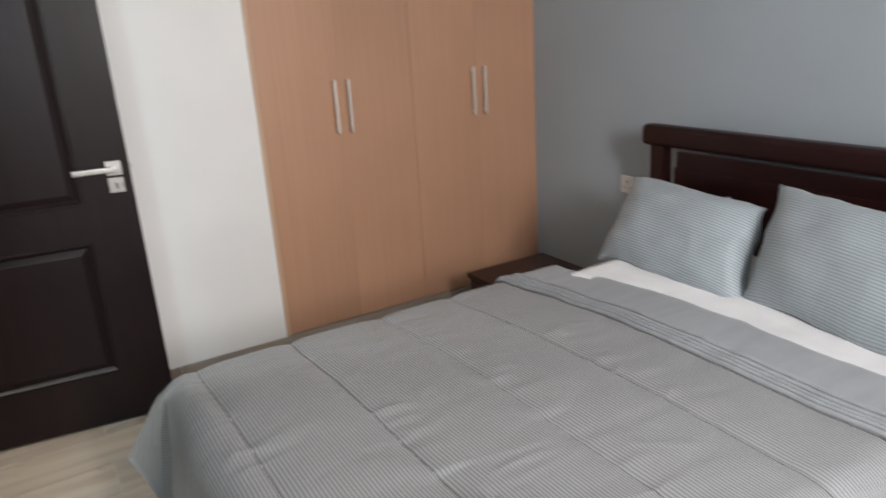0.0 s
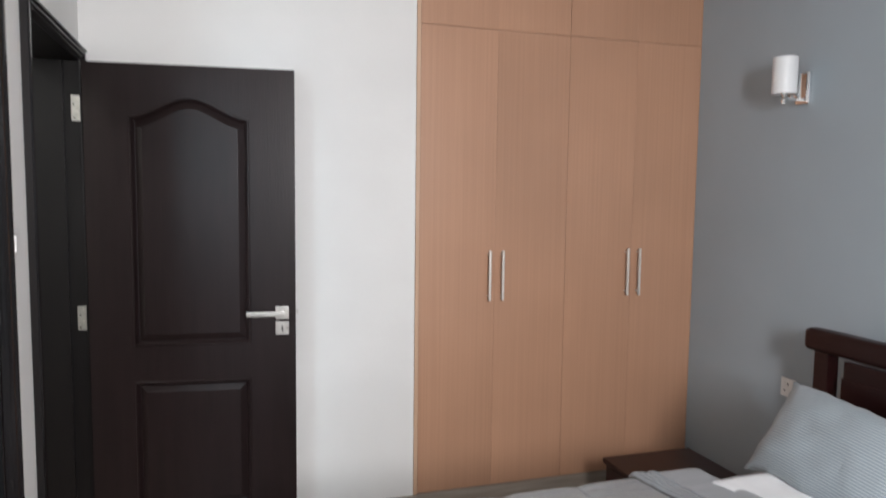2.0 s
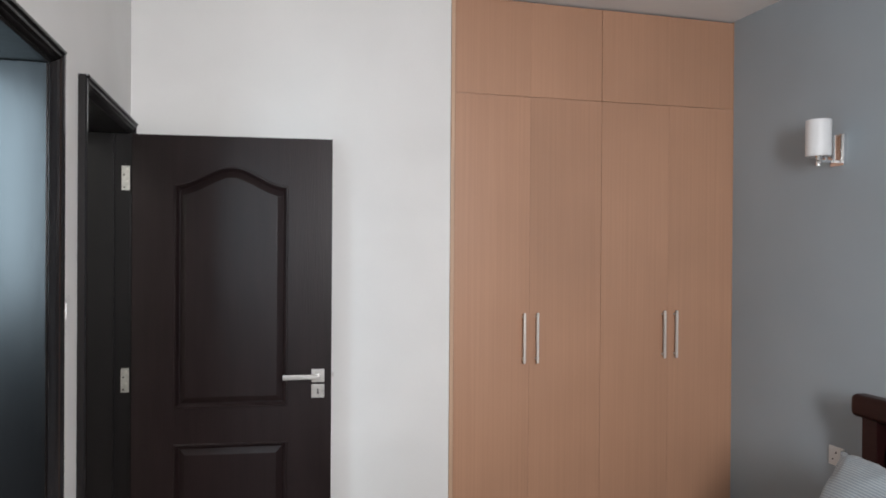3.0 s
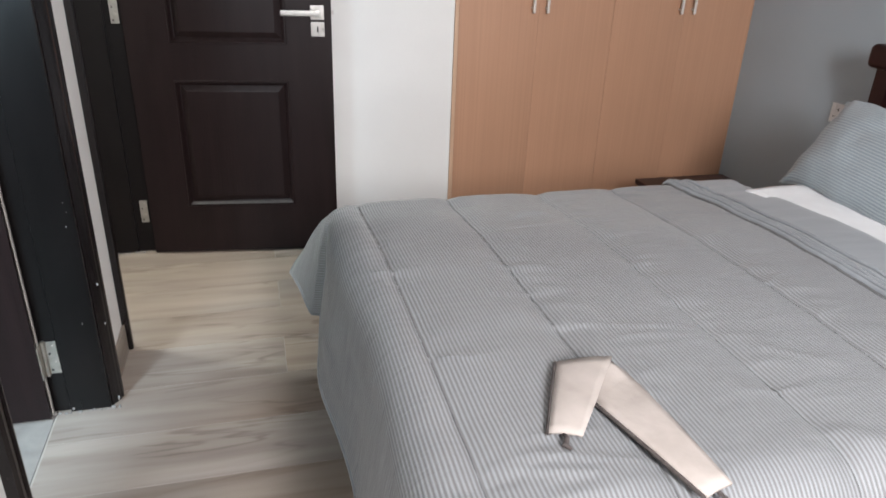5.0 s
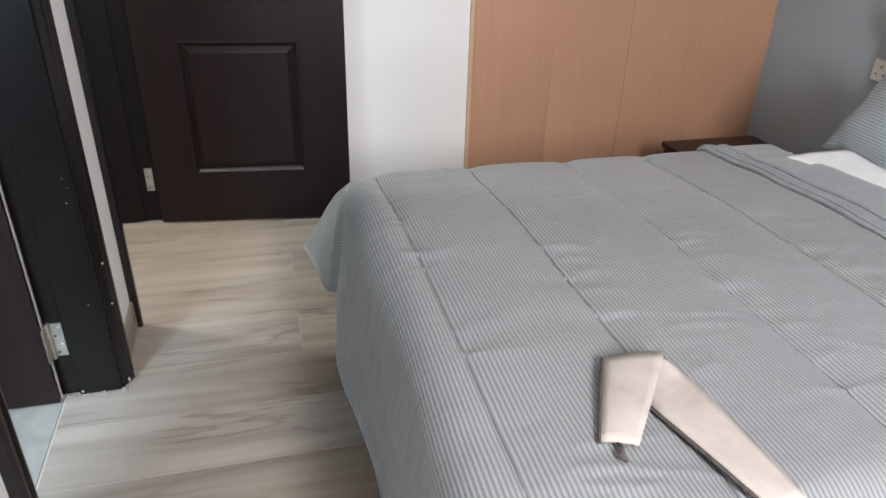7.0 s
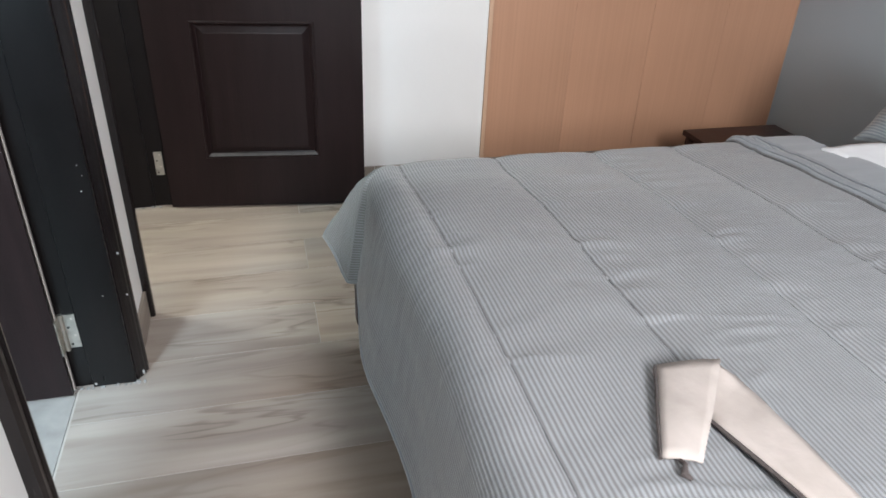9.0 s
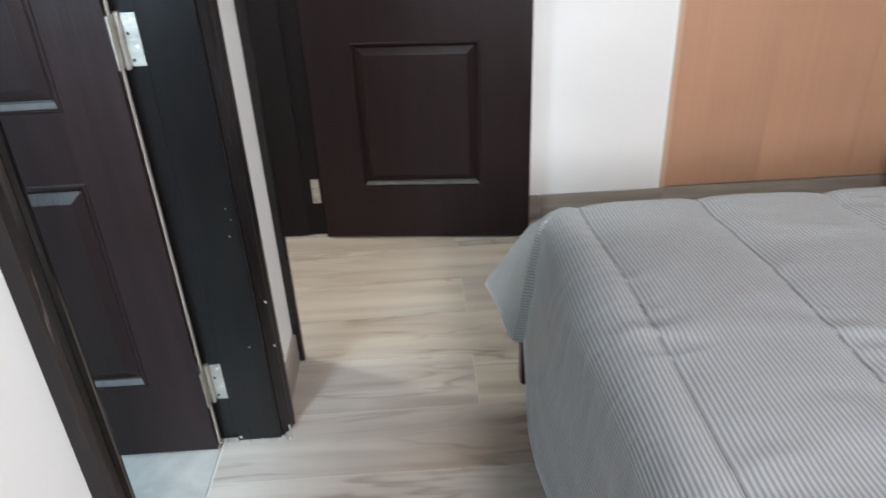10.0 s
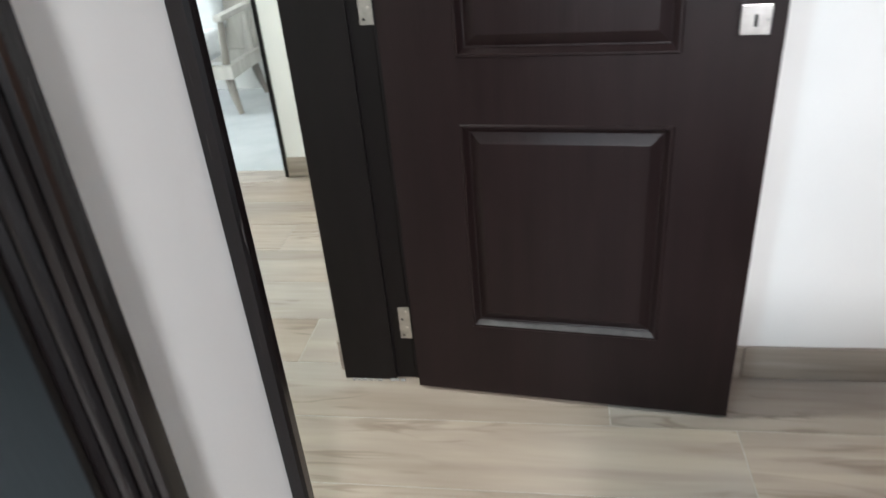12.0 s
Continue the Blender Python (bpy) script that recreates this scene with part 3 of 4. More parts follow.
part("plinth", box(bmesh.new(), 1.390, XE - 0.011, YN + 0.006, YN + 0.020, 0.003, 0.102, 0.001, 1), SKIRT, wardrobe, "wood-look tile plinth")
for i in range(4):
    a, b = WX[i] + (0.0007, 0.0003, 0.0008, 0.0003)[i], WX[i + 1] - (0.0003, 0.0008, 0.0003, 0.0007)[i]
    lower = part("door", box(bmesh.new(), a, b, YN + 0.004, YN + 0.022, 0.108, 2.299 + 0.001 * i, 0.0005, 1), WARD, wardrobe)
    upper = part("upper_door", box(bmesh.new(), a, b, YN + 0.004 + 0.0015 * (i % 2), YN + 0.022, 2.301 + 0.001 * i, H - 0.008, 0.0005, 1), WARD, wardrobe)
    hx = (1.737, 1.804, 2.489, 2.557)[i]
    bm = box(bmesh.new(), hx - 0.006, hx + 0.006, YN - 0.030, YN - 0.016, 1.028, 1.268, 0.003)
    hd = part("handle", bm, ALU, lower, "brushed aluminium bar handle")
    for hz in (1.048, 1.248):
        part("mount", tube(bmesh.new(), [(hx, YN - 0.018, hz), (hx, YN + 0.006, hz)], 0.0045, 8), ALU, hd)

# ---- bed ----
BY0, BY1 = 1.60, 3.00     # mattress sides
BX0, BX1 = 0.72, 2.76     # foot and head
bed = thing("bed", pose(1.75, 2.30, 0), "dark mahogany double bed with a slatted panel headboard", "bed")
HY0, HY1 = 1.43, 3.182
for y in (HY0 + 0.04, HY1 - 0.11):
    part("post", box(bmesh.new(), 2.745, 2.800, y, y + 0.07, 0.0, 0.945, 0.006), MAHOG, bed)
part("top_rail", box(bmesh.new(), 2.725, 2.800, HY0, HY1, 0.940, 1.028, 0.022, 4), MAHOG, bed, "thick top rail with rounded ends")
part("panel", box(bmesh.new(), 2.760, 2.786, HY0 + 0.17, HY1 - 0.165, 0.36, 0.925, 0.006), MAHOG, bed, "solid headboard panel")
part("cross_rail", box(bmesh.new(), 2.752, 2.758, HY0 + 0.17, HY1 - 0.165, 0.700, 0.860, 0.003), MAHOG, bed)
part("bottom_rail", box(bmesh.new(), 2.752, 2.795, HY0 + 0.11, HY1 - 0.11, 0.26, 0.35, 0.006), MAHOG, bed)
part("side_rail", box(bmesh.new(), 0.70, 2.75, 1.505, 1.535, 0.13, 0.25, 0.004), MAHOG, bed)
part("side_rail", box(bmesh.new(), 0.70, 2.75, 3.045, 3.075, 0.13, 0.25, 0.004), MAHOG, bed)
part("foot_rail", box(bmesh.new(), 0.672, 0.700, 1.53, 3.05, 0.13, 0.25, 0.004), MAHOG, bed)
for y in (1.485, 3.055):
    part("leg", box(bmesh.new(), 0.652, 0.702, y, y + 0.05, 0.0, 0.262, 0.006), MAHOG, bed)
part("slat_base", boxes((0.70, 2.752, 1.535, 3.045, 0.252, 0.300)), MAHOG, bed)

mattress = new("mattress", finish(box(bmesh.new(), 0.75, 2.74, BY0 + 0.03, BY1 - 0.03, 0.302, 0.555, 0.05, 4), "mattress", SHEET, 40))
tagged(mattress, "white sheeted mattress on the bed", "mattress")


def cloth(name, nu, nv, fn, material, thick):
    """A grid of cloth from fn(i / nu, j / nv) -> (point, uv), thickened downwards."""
    bm = bmesh.new()
    lay = bm.loops.layers.uv.new("UVMap")
    vs = [[None] * (nv + 1) for _ in range(nu + 1)]
    uvs = {}
    for i in range(nu + 1):
        for j in range(nv + 1):
            p, uv = fn(i / nu, j / nv)
            vs[i][j] = bm.verts.new(p)
            uvs[vs[i][j]] = uv
    for i in range(nu):
        for j in range(nv):
            f = bm.faces.new((vs[i][j], vs[i + 1][j], vs[i + 1][j + 1], vs[i][j + 1]))
            for lp in f.loops:
                lp[lay].uv = uvs[lp.vert]
    me = bpy.data.meshes.new(name)
    bm.normal_update()
    bm.to_mesh(me)
    bm.free()
    me.materials.append(material)
    for poly in me.polygons:
        poly.use_smooth = True
    ob = new(name, me)
    if thick:
        md = ob.modifiers.new("thickness", "SOLIDIFY")
        md.thickness, md.offset = thick, -1.0
    return ob


SEAMS = (0.775, 1.058, 1.367, 1.635)


def over(d, r):
    """How far out and down cloth goes, d past the start of a rounded edge of radius r."""
    if d <= 0:
        return 0.0, 0.0
    q = r * math.pi / 2
    if d < q:
        return r * math.sin(d / r), r * (1 - math.cos(d / r))
    return r + 0.16 * (d - q), r + (d - q) * 0.985


TOPZ = 0.596
XF, YF, YB = 0.755, 2.972, 1.690     # where the cloth begins to turn down


def duvet_point(u, v):
    s = 1.90 - u * 1.565               # length towards the foot
    t = 3.275 - v * 1.965              # across the bed
    a, b, c = max(0.0, XF - s), max(0.0, t - YF), max(0.0, YB - t)
    side = max(b, c)
    x, y = max(s, XF), min(max(t, YB), YF)
    sgn = 1 if b > 0 else -1
    puff = 0.0
    edges = (0.46,) + SEAMS + (1.90,)
    for e0, e1 in zip(edges, edges[1:]):
        if e0 <= s <= e1:
            w = (s - e0) / (e1 - e0)
            puff = 0.014 * (1 - abs(2 * w - 1) ** 4) - 0.006
    n1 = noise.noise(Vector((s * 2.3, t * 2.1, 0.3)))
    n2 = noise.noise(Vector((s * 4.0, t * 13.0, 4.0)))
    n3 = noise.noise(Vector((s * 17.0, t * 5.0, 7.0)))
    where = max(0.0, noise.noise(Vector((s * 7.0, t * 6.0, 12.0))) + 0.05)
    crease = max(0.0, 1 - abs(noise.noise(Vector((s * 2.6 + 0.6 * n1, t * 13.0 + 1.5 * s, 5.0)))) * 9.0)
    lift = puff + 0.024 * max(0.0, 1 - ((t - 2.15) / 0.75) ** 2) + 0.007 * n1 + 0.003 * n2 + 0.007 * where * crease
    for seam in SEAMS[1:]:
        near = math.exp(-((s - seam - 0.03) / 0.06) ** 2)
        lift += 0.0065 * near * max(0.0, noise.noise(Vector((s * 5.0, t * 26.0 + 9.0 * s, 3.0 + seam))) + 0.1)
    lift -= 0.018 * min(1.0, max(0.0, (t - 2.45) / 0.5)) ** 2
    if a > 0 and side > 0:
        o = math.hypot(a, side)
        w = (2 * a * side / (o * o)) ** 1.3
        dx, dy = a / o, side / o
        o *= 1 - 0.28 * w
        out, down = over(o, 0.085 + 0.02 * w)
        out += 0.35 * w * max(0.0, o - 0.10)
        down *= 1 - 0.14 * w
        x -= out * dx
        y += sgn * out * dy
        z = TOPZ - down
        z -= 0.016 * w * math.exp(-((o - 0.10) / 0.08) ** 2)
        ripple = 0.006 * math.sin(9 * math.atan2(a, side)) * min(1, o / 0.3)
        x -= ripple * dx
        y += sgn * ripple * dy
    else:
        d = a + side
        out, down = over(d, 0.085)
        k = min(1.0, d / 0.3)
        wav = k * (0.016 * math.sin(7.5 * (t if a > 0 else s) + 1.0) + 0.012 * n1 + 0.006 * n3)
        if a > 0:
            x -= out + wav
        elif side > 0:
            y += sgn * (out + wav)
        z = TOPZ - down
    return (x, y, z + lift * (1 - 0.5 * min(1.0, (a + side) / 0.1))), (s, t)


duvet = thing("duvet", pose(1.3, 2.30, 0.62), "grey finely striped satin duvet with stitched seams draped over the bed", "duvet")
cover = cloth("cover", 230, 290, duvet_point, DUVET, 0.02)
cover.data.transform(world_of(duvet).inverted())
cover.parent = duvet


def cord_along(s, lift, t0=3.27, t1=1.32, n=90):
    pts = []
    for i in range(n + 1):
        t = t0 + (t1 - t0) * i / n
        p, _ = duvet_point((1.90 - s) / 1.565, (3.275 - t) / 1.965)
        pts.append((p[0] - (lift if s < XF else 0), p[1], p[2] + lift))
    return pts


for s in SEAMS:
    part("seam", tube(bmesh.new(), cord_along(s, 0.0000), 0.0020, 6), SEAM_AND_SHADE, duvet, "stitched seam")


def hem_along(points):
    return tube(bmesh.new(), points, 0.0045, 6)


part("hem", hem_along([duvet_point(1.0, i / 160)[0] for i in range(161)]), SATIN, duvet, "corded hem")
part("hem", hem_along([duvet_point(i / 100, 0.0)[0] for i in range(101)]), SATIN, duvet, "corded hem")


# turned-back band at the head end, with three rows of piping
def band_point(u, v):
    t = 3.25 - v * 1.93
    s = 1.855 + u * 0.265
    below = duvet_point(max(0.0, 1.90 - s) / 1.565, (3.275 - t) / 1.965)[0]
    n1 = noise.noise(Vector((s * 5, t * 4, 9.0)))
    n2 = noise.noise(Vector((s * 3, t * 16, 2.0)))
    rim = math.sin(math.pi * min(1, max(0, u))) ** 0.18
    x = s + 0.008 * math.sin(t * 5.0) + 0.008 * n1 + 0.003 * n2
    side = 0.012 * (max(0.0, t - YF) > 0)
    return (x, below[1] + side, below[2] + 0.007 + 0.009 * rim + 0.002 * n1), (t, s)


band = cloth("turned_back_band", 24, 110, band_point, SATIN, -0.016)
band.data.transform(world_of(duvet).inverted())
band.parent = duvet
tagged(band, "plain turned-back satin edge")
# the cord at u = 0 is dark to paint the shadow under the edge
for u, r in ((0.0, 0.0045), (0.05, 0.0050), (0.13, 0.0060), (0.21, 0.0042), (0.30, 0.0065)):
    part("piping", tube(bmesh.new(), [Vector(band_point(u, i / 80)[0]) + Vector((0, 0, 0.0025 if u else -0.006)) for i in range(81)], r, 6), SATIN if u else SEAM_AND_SHADE, duvet, "raised piping, with a dark cord as shade under the edge")

sheet_fold = cloth("sheet", 14, 90, lambda u, v: ((2.07 + 0.62 * u, 2.915 - 1.305 * v, 0.592 - 0.20 * max(0, abs(v - 0.5) - 0.47) / 0.03 + 0.006 * noise.noise(Vector((u * 6, v * 12, 2)))), (u, v)), SHEET, 0.008)
tagged(sheet_fold, "white cotton sheet across the mattress", "sheet")


def pillow(m, w, h, d, label, seed, right=0.0, left=0.0):
    """A stuffed cushion with pinched corners: width along x, height along y, before m."""
    bm = bmesh.new()
    lay = bm.loops.layers.uv.new("UVMap")
    n = 30
    made = {}
    for s in (1, -1):
        for i in range(n + 1):
            for j in range(n + 1):
                edge = i in (0, n) or j in (0, n)
                if edge and s < 0:
                    made[s, i, j] = made[1, i, j]
                    continue
                u, v = 2 * i / n - 1, 2 * j / n - 1
                px = u * w / 2 * (1 - 0.075 * (1 - v * v) * abs(u) ** 3 * 0.9)
                py = v * h / 2 * (1 - 0.10 * (1 - u * u) * abs(v) ** 3 * 0.9)
                px -= (v + 1) / 2 * (right * (u + 1) / 2 + left * (1 - u) / 2)
                px += 0.010 * noise.noise(Vector((u * 1.5, v * 3.0, seed))) * abs(u) ** 3
                py += 0.014 * noise.noise(Vector((u * 3.5, v * 1.5, seed + 4.0))) * abs(v) ** 3
                fat = ((1 - abs(u) ** 2.6) * (1 - abs(v) ** 2.6)) ** 0.5
                wr = noise.noise(Vector((u * 3.0 + seed, v * 3.0, s * 2.0))) * 0.009 + noise.noise(Vector((u * 9.0 + seed, v * 5.0, s))) * 0.003
                made[s, i, j] = bm.verts.new((px, py, s * (d / 2 * fat + wr * min(1.0, fat * 2))))
        for i in range(n):
            for j in range(n):
                q = [(i, j), (i + 1, j), (i + 1, j + 1), (i, j + 1)]
                f = bm.faces.new([made[s, a, b] for a, b in q])
                for lp, (a, b) in zip(f.loops, q):
                    lp[lay].uv = (a / n * w, b / n * h)
    ob = new("pillow", finish(bm, "pillow", PILLOW, 80))
    ob.matrix_basis = m
    return tagged(ob, label, "pillow", "pillows on the bed")


def lean(x, y, z, tilt, yaw=0.0, spin=0.0):
    """Pillow standing along y, its face turned to -x and leaning back."""
    return Matrix.Translation((x, y, z)) @ Matrix.Rotation(radians(yaw), 4, "Z") @ Matrix.Rotation(radians(-90), 4, "Z") @ Matrix.Rotation(radians(tilt), 4, "X") @ Matrix.Rotation(radians(spin), 4, "Z")


pillow(lean(2.405, 2.650, 0.712, 55, 3, -4), 0.65, 0.37, 0.21, "grey striped satin pillow leaning towards the headboard", 1.0, right=0.10)
pillow(lean(2.410, 2.000, 0.728, 56, -3, -4), 0.70, 0.41, 0.24, "grey striped satin pillow leaning towards the headboard", 5.0, left=0.085)
pillow(lean(2.575, 2.845, 0.668, 64, 2, -3), 0.60, 0.33, 0.10, "striped satin pillow tucked behind another pillow", 9.0, right=0.12)

# ---- nightstand ----
ns = thing("nightstand", pose(2.42, 3.535, 0), "low dark mahogany nightstand beside the bed", "nightstand")
NX, NY, NZ = 2.200, 3.333, 0.320
part("top", box(bmesh.new(), NX, NX + 0.47, NY, NY + 0.45, NZ - 0.025, NZ, 0.004), MAHOG, ns)
part("body", boxes((NX + 0.015, NX + 0.46, NY + 0.01, NY + 0.028, 0.05, NZ - 0.025), (NX + 0.015, NX + 0.46, NY + 0.422, NY + 0.44, 0.05, NZ - 0.025),
                   (NX + 0.44, NX + 0.46, NY + 0.028, NY + 0.422, 0.05, NZ - 0.025), (NX + 0.03, NX + 0.44, NY + 0.028, NY + 0.422, 0.05, 0.07)), MAHOG, ns)
dr = part("drawer_front", box(bmesh.new(), NX + 0.008, NX + 0.028, NY + 0.032, NY + 0.418, NZ - 0.16, NZ - 0.032, 0.003), MAHOG, ns)
part("knob", tube(bmesh.new(), [(NX + 0.008, NY + 0.225, NZ - 0.096), (NX - 0.004, NY + 0.225, NZ - 0.096), (NX - 0.012, NY + 0.225, NZ - 0.096)], [0.006, 0.007, 0.013], 12), STEEL, dr)
for x in (NX + 0.02, NX + 0.42):
    for y in (NY + 0.012, NY + 0.403):
        part("leg", box(bmesh.new(), x, x + 0.035, y, y + 0.035, 0.0, 0.05, 0.003), MAHOG, ns)

# ---- beige strap on the duvet ----
strap = thing("fabric_tieback", pose(1.02, 1.80, 0.66), "folded beige fabric tieback with dark binding lying on the duvet", "tieback")


def ribbon(name, left, right, material, parent, label=""):
    """A flat cloth between two edges, with thickness."""
    bm = bmesh.new()
    rows = []
    n = (len(left) - 1) * 5
    def along(pts, f):
        k = min(int(f), len(pts) - 2)
        return Vector(pts[k]).lerp(Vector(pts[k + 1]), f - k)
    for i in range(n + 1):
        f = i / 5
        a, b = along(left, f), along(right, f)
        rows.append([bm.verts.new(a.lerp(b, k / 6) + Vector((0, 0, 0.003 * math.sin(math.pi * k / 6) + 0.002 * noise.noise(Vector((i * 0.5, k * 0.7, 1)))))) for k in range(7)])
    for a, b in zip(rows, rows[1:]):
        for k in range(6):
            bm.faces.new((a[k], a[k + 1], b[k + 1], b[k]))
    ob = part(name, bm, material, parent, label, smooth=60)
    md = ob.modifiers.new("thickness", "SOLIDIFY")
    md.thickness, md.offset = 0.005, 0.0
    return ob


SZ = 0.628
a_left = [(1.059, 1.963, SZ + 0.012), (1.018, 1.868, SZ), (1.049, 1.748, SZ), (1.084, 1.634, SZ - 0.008)]
a_right = [(1.094, 1.956, SZ + 0.012), (1.116, 1.918, SZ), (1.126, 1.788, SZ), (1.136, 1.648, SZ - 0.006)]
b_left = [(0.994, 1.980, SZ + 0.010), (0.950, 1.894, SZ + 0.007), (0.908, 1.808, SZ)]
b_right = [(1.096, 1.962, SZ + 0.020), (1.022, 1.866, SZ + 0.013), (0.958, 1.788, SZ)]
ribbon("long_end", a_left, a_right, BEIGE, strap)
ribbon("folded_end", b_left, b_right, BEIGE, strap)
part("binding", tube(bmesh.new(), [(x - 0.003, y, z - 0.001) for x, y, z in a_left[1:]], 0.0034, 6), BINDING, strap, "dark binding")
part("binding", tube(bmesh.new(), [(x - 0.003, y, z - 0.001) for x, y, z in b_left], 0.0034, 6), BINDING, strap, "dark binding")
part("cord", tube(bmesh.new(), [(0.930, 1.800, SZ), (0.931, 1.788, SZ + 0.003), (0.923, 1.776, SZ - 0.001), (0.929, 1.766, SZ - 0.002)], [0.003, 0.004, 0.006, 0.003], 8), BINDING, strap, "knotted dark cord")
part("cord", tube(bmesh.new(), [(1.108, 1.643, SZ - 0.009), (1.114, 1.627, SZ - 0.013), (1.119, 1.612, SZ - 0.024)], [0.003, 0.0045, 0.005], 8), BINDING, strap, "knotted dark cord")

# ---- wall lamp over the nightstand ----
lamp = thing("wall_lamp", pose(XE, 3.42, 2.01), "chrome wall lamp with a white cylindrical glass shade, unlit", "wall lamp")
part("wall_plate", box(bmesh.new(), XE - 0.016, XE, 3.378, 3.451, 1.935, 2.068, 0.003), CHROME, lamp, "chrome wall plate")
arm = bmesh.new()
box(arm, XE - 0.105, XE - 0.014, 3.412, 3.428, 1.948, 1.960, 0.002)
box(arm, XE - 0.042, XE - 0.030, 3.406, 3.434, 1.948, 2.070, 0.002)
box(arm, XE - 0.075, XE - 0.065, 3.412, 3.428, 1.955, 2.010, 0.002)
part("arm", arm, CHROME, lamp, "square chrome arm")
part("holder", tube(bmesh.new(), [(XE - 0.105, 3.42, 1.934), (XE - 0.105, 3.42, 1.950), (XE - 0.105, 3.42, 1.956), (XE - 0.105, 3.42, 1.985)], [0.010, 0.010, 0.006, 0.016], 14), CHROME, lamp)
sh = bmesh.new()
prof = [(0.046, 0.0), (0.050, 0.003), (0.050, 0.151), (0.048, 0.154), (0.045, 0.151), (0.045, 0.010), (0.012, 0.006)]
rings = [[sh.verts.new((XE - 0.105 + r * math.cos(2 * math.pi * k / 32), 3.42 + r * math.sin(2 * math.pi * k / 32), 1.972 + z)) for k in range(32)] for r, z in prof]
for r0, r1 in zip(rings, rings[1:]):
    for k in range(32):
        sh.faces.new((r0[k], r0[(k + 1) % 32], r1[(k + 1) % 32], r1[k]))
part("shade", sh, OPAL, lamp, "white frosted glass cylinder shade")

# ---- socket and switch ----
sock = thing("wall_socket", pose(XE, 3.41, 0.70), "white plastic wall socket beside the bed", "socket")
part("plate", box(bmesh.new(), XE - 0.009, XE, 3.372, 3.452, 0.660, 0.742, 0.003), PLASTIC, sock)
part("rocker", box(bmesh.new(), XE - 0.012, XE - 0.008, 3.425, 3.440, 0.712, 0.732, 0.001), PLASTIC, sock)
for y0, z0, dy, dz in ((3.408, 0.712, 0.006, 0.010), (3.388, 0.684, 0.009, 0.005), (3.424, 0.684, 0.009, 0.005)):
    part("pin_hole", boxes((XE - 0.0096, XE - 0.0088, y0, y0 + dy, z0, z0 + dz)), HOLE, sock)
sw = thing("light_switch", pose(0, 3.07, 1.40), "white light switch between the two door frames", "switch")
part("plate", box(bmesh.new(), 0, 0.009, 3.030, 3.112, 1.360, 1.442, 0.003), PLASTIC, sw)
part("rocker", box(bmesh.new(), 0.008, 0.014, 3.056, 3.086, 1.378, 1.424, 0.002), PLASTIC, sw)

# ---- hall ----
# unseen fixture, added to carry the light that falls through the hall doorway
hl = thing("added_ceiling_lamp", pose(-1.00, 3.78, H), "unseen square ceiling lamp, added as source of the hall's light", "ceiling lamp")
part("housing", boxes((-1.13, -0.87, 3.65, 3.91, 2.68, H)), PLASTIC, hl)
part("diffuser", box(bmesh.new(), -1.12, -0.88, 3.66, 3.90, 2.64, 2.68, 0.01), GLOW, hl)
hall_frame = thing("door_frame_3", pose(-1.39, 5.53, 0), "dark painted frame of the doorway at the hall's end", "door frame", kind="structure")
part("jamb", box(bmesh.new(), -0.890, -0.87, 5.520, 5.69, 0.003, 2.06, 0.003), FRAME, hall_frame)
part("jamb", box(bmesh.new(), -1.85, -1.815, 5.515, 5.69, 0.003, 2.06, 0.003), FRAME, hall_frame)
part("head_jamb", box(bmesh.new(), -1.815, -0.890, 5.515, 5.69, 2.025, 2.06, 0.003), FRAME, hall_frame)

chair = thing("armchair", pose(-1.82, 6.78, 0), "low whitewashed wooden armchair with thick white cushions", "chair")
CX, CY = -1.82, 6.78
for dx in (-0.24, 0.24):
    sx = 1 if dx > 0 else -1
    for dy, lean_y in ((-0.20, -0.03), (0.20, 0.03)):
        part("leg", tube(bmesh.new(), [(CX + dx, CY + dy, 0.25), (CX + dx + sx * 0.02, CY + dy + lean_y * 0.5, 0.12), (CX + dx + sx * 0.05, CY + dy + lean_y, 0.0)], [0.030, 0.026, 0.017], 10), GREY_WOOD, chair, "tapered grey wooden leg")
    part("armrest", box(bmesh.new(), CX + dx * 1.16 - 0.030, CX + dx * 1.16 + 0.030, CY - 0.26, CY + 0.25, 0.56, 0.60, 0.012), PALE_WOOD, chair)
    for dy in (-0.20, 0.18):
        part("arm_post", tube(bmesh.new(), [(CX + dx * 1.02, CY + dy, 0.29), (CX + dx * 1.16, CY + dy - 0.02, 0.57)], [0.026, 0.020], 10), GREY_WOOD if dy < 0 else PALE_WOOD, chair)
part("seat_frame", boxes((CX - 0.30, CX + 0.30, CY - 0.26, CY - 0.22, 0.225, 0.305), (CX - 0.30, CX + 0.30, CY + 0.20, CY + 0.24, 0.225, 0.305), (CX - 0.30, CX - 0.26, CY - 0.22, CY + 0.20, 0.225, 0.305), (CX + 0.26, CX + 0.30, CY - 0.22, CY + 0.20, 0.225, 0.305)), PALE_WOOD, chair)
part("seat_cushion", box(bmesh.new(), CX - 0.215, CX + 0.13, CY - 0.27, CY + 0.12, 0.300, 0.47, 0.05, 4), SHEET, chair, "thick white seat cushion")
part("back_cushion", box(bmesh.new(), CX - 0.215, CX + 0.13, CY + 0.08, CY + 0.22, 0.44, 0.86, 0.05, 4), SHEET, chair, "white back cushion")
part("backrest", box(bmesh.new(), CX - 0.29, CX + 0.29, CY + 0.21, CY + 0.25, 0.30, 0.80, 0.015), PALE_WOOD, chair)

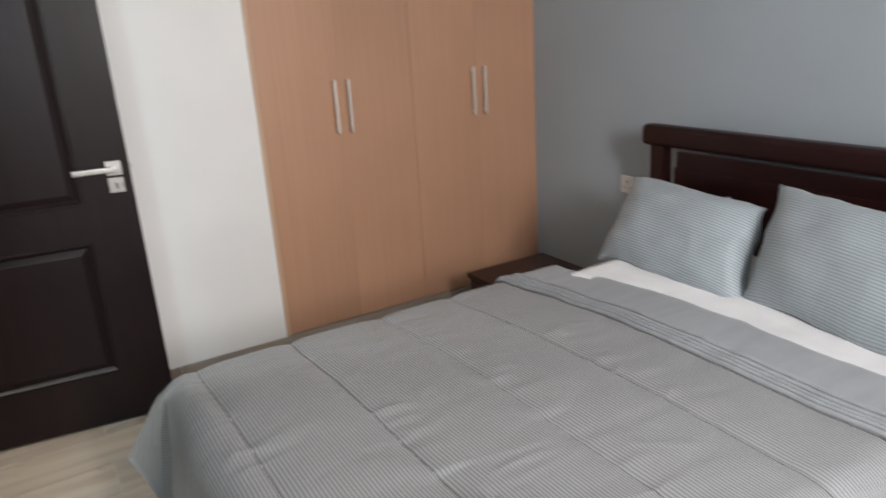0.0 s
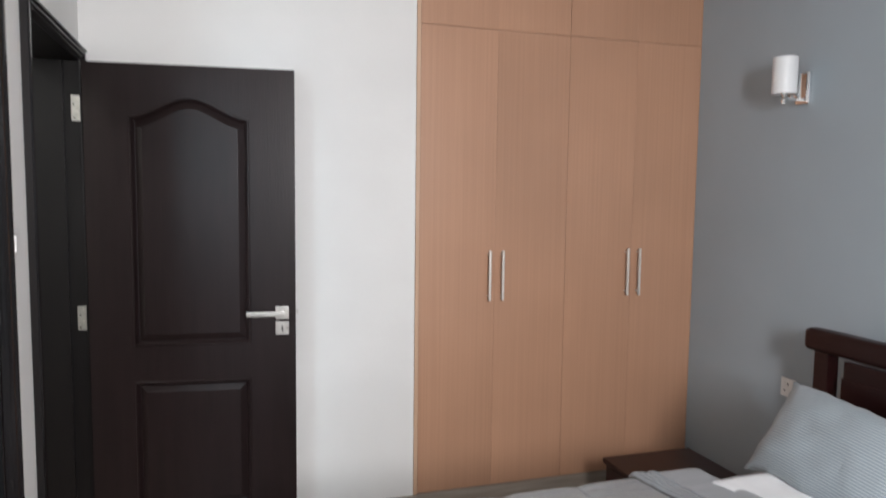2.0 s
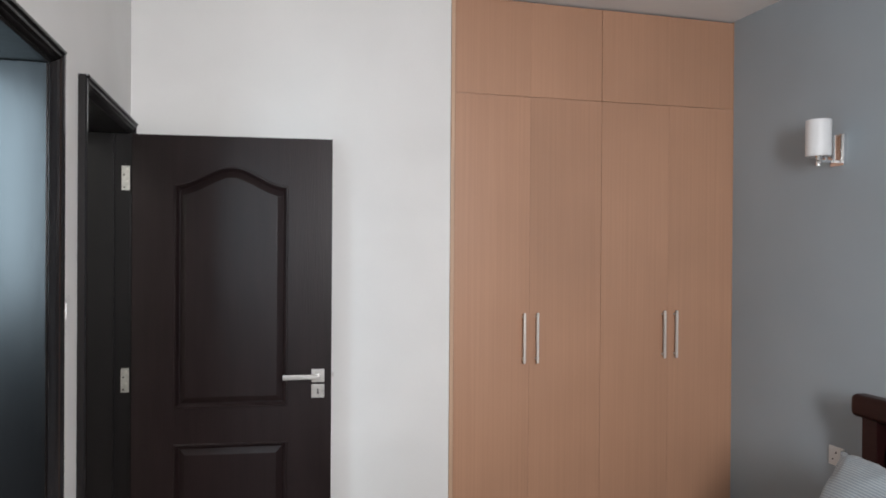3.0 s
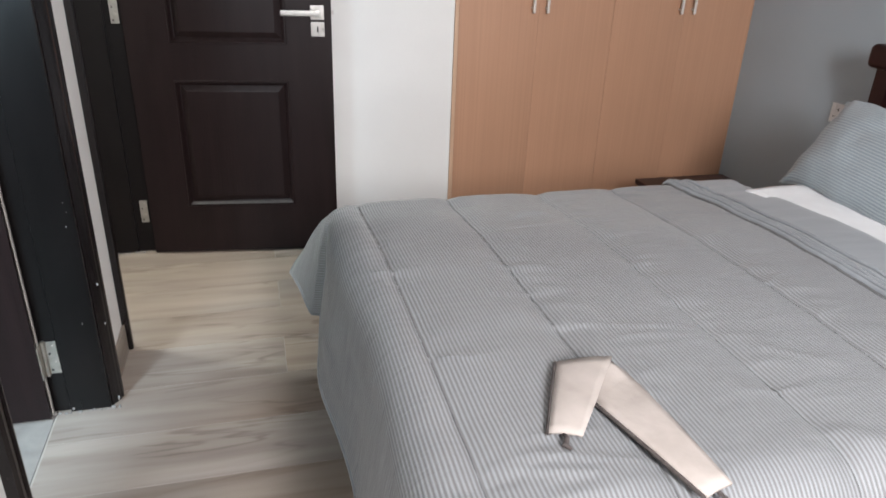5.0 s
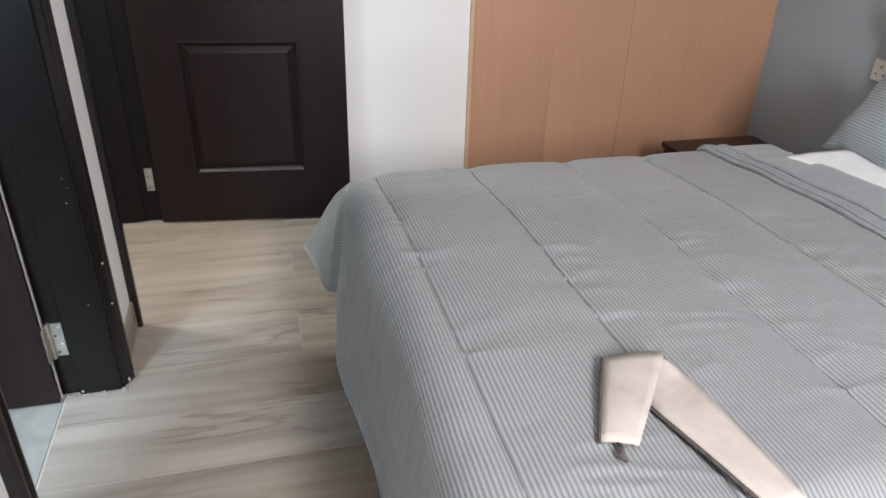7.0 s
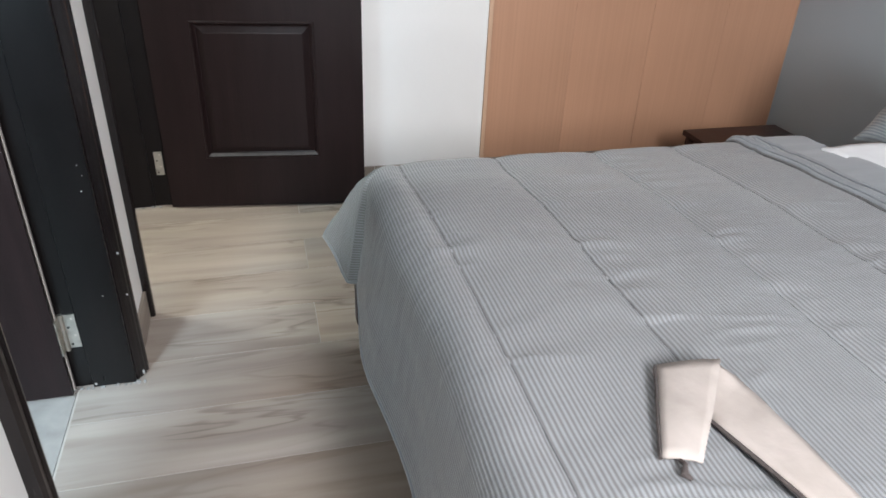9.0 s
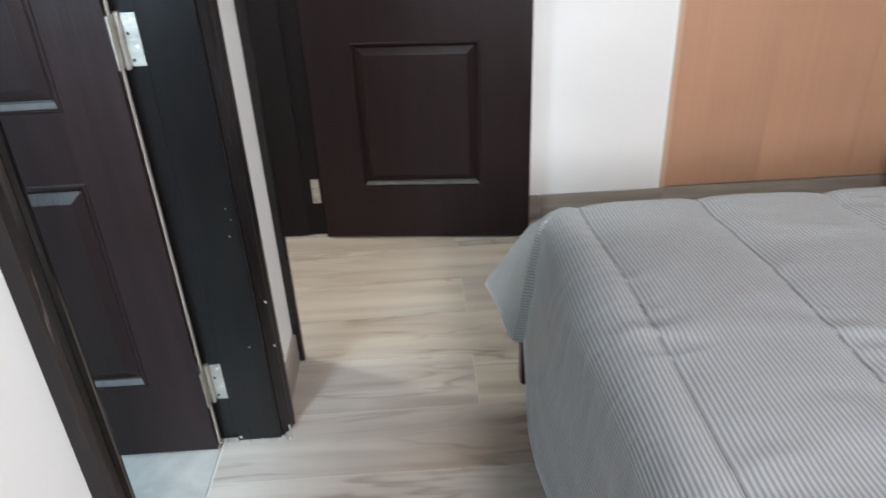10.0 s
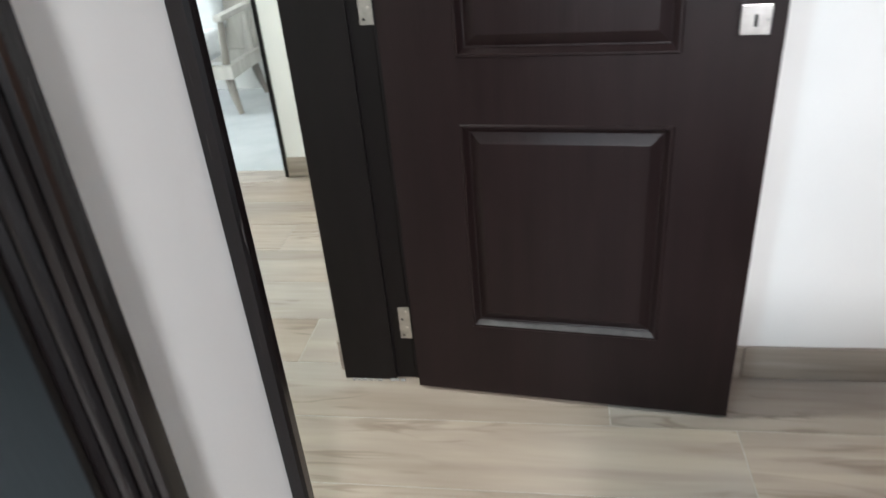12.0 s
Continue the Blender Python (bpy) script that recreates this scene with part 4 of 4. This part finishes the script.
# ---- floors, with their tiles last ----
floor = solid("floor", boxes((-0.15, 3.1, YS - 0.2, 4.85, -0.12, -0.0013), (-4.15, -0.15, 3.17, 5.62, -0.12, -0.0013), (-0.15, 0.3, 4.85, 5.62, -0.12, -0.0013)), GROUT, "wood-look plank tile floor with pale grout lines", "floor")
solid("floor_far_room", boxes((-4.15, 0.3, 5.62, 7.27, -0.12, 0.0)), FARF, "polished floor of the room beyond the hall, cool daylight painted pale", "floor")
solid("floor_bathroom", boxes((-2.05, -0.152, 0.9, 3.168, -0.12, -0.001)), BATHF, "pale grey bathroom floor", "floor")
plank_meshes = {}


def plank(x0, x1, y0, y1):
    key = (round(x1 - x0, 3), round(y1 - y0, 3))
    if key not in plank_meshes:
        w, d = key
        bm = bmesh.new()
        e = 0.0012
        lo = [bm.verts.new((x, y, -0.0012)) for x, y in ((0, 0), (w, 0), (w, d), (0, d))]
        mid = [bm.verts.new((x, y, -0.0004)) for x, y in ((0, 0), (w, 0), (w, d), (0, d))]
        hi = [bm.verts.new((x, y, 0.0)) for x, y in ((e, e), (w - e, e), (w - e, d - e), (e, d - e))]
        for a, b in ((lo, mid), (mid, hi)):
            for k in range(4):
                bm.faces.new((a[k], a[(k + 1) % 4], b[(k + 1) % 4], b[k]))
        bm.faces.new(hi)
        plank_meshes[key] = finish(bm, "floor_tile", PLANK, 0)
    ob = new("floor_tile", plank_meshes[key])
    ob.parent = floor
    ob.location = (x0, y0, 0.0)


PITCH, GAP, LONG = 0.2262, 0.0022, 1.2
row = -17
while True:
    y0 = 2.990 + row * PITCH
    if y0 > 5.6:
        break
    y1 = y0 + PITCH - GAP
    left = -0.145 if y0 < 3.17 else -3.99
    start = (0.832 if row % 2 else 0.530 if row > -2 else 0.950) - 6 * LONG
    x = start
    while x < XE:
        a, b = max(x, left), min(x + LONG - GAP, XE)
        ya, yb = max(y0, YS), min(y1, 5.618)
        if b - a > 0.02 and yb - ya > 0.02:
            plank(a, b, ya, yb)
        x += LONG
    row += 1
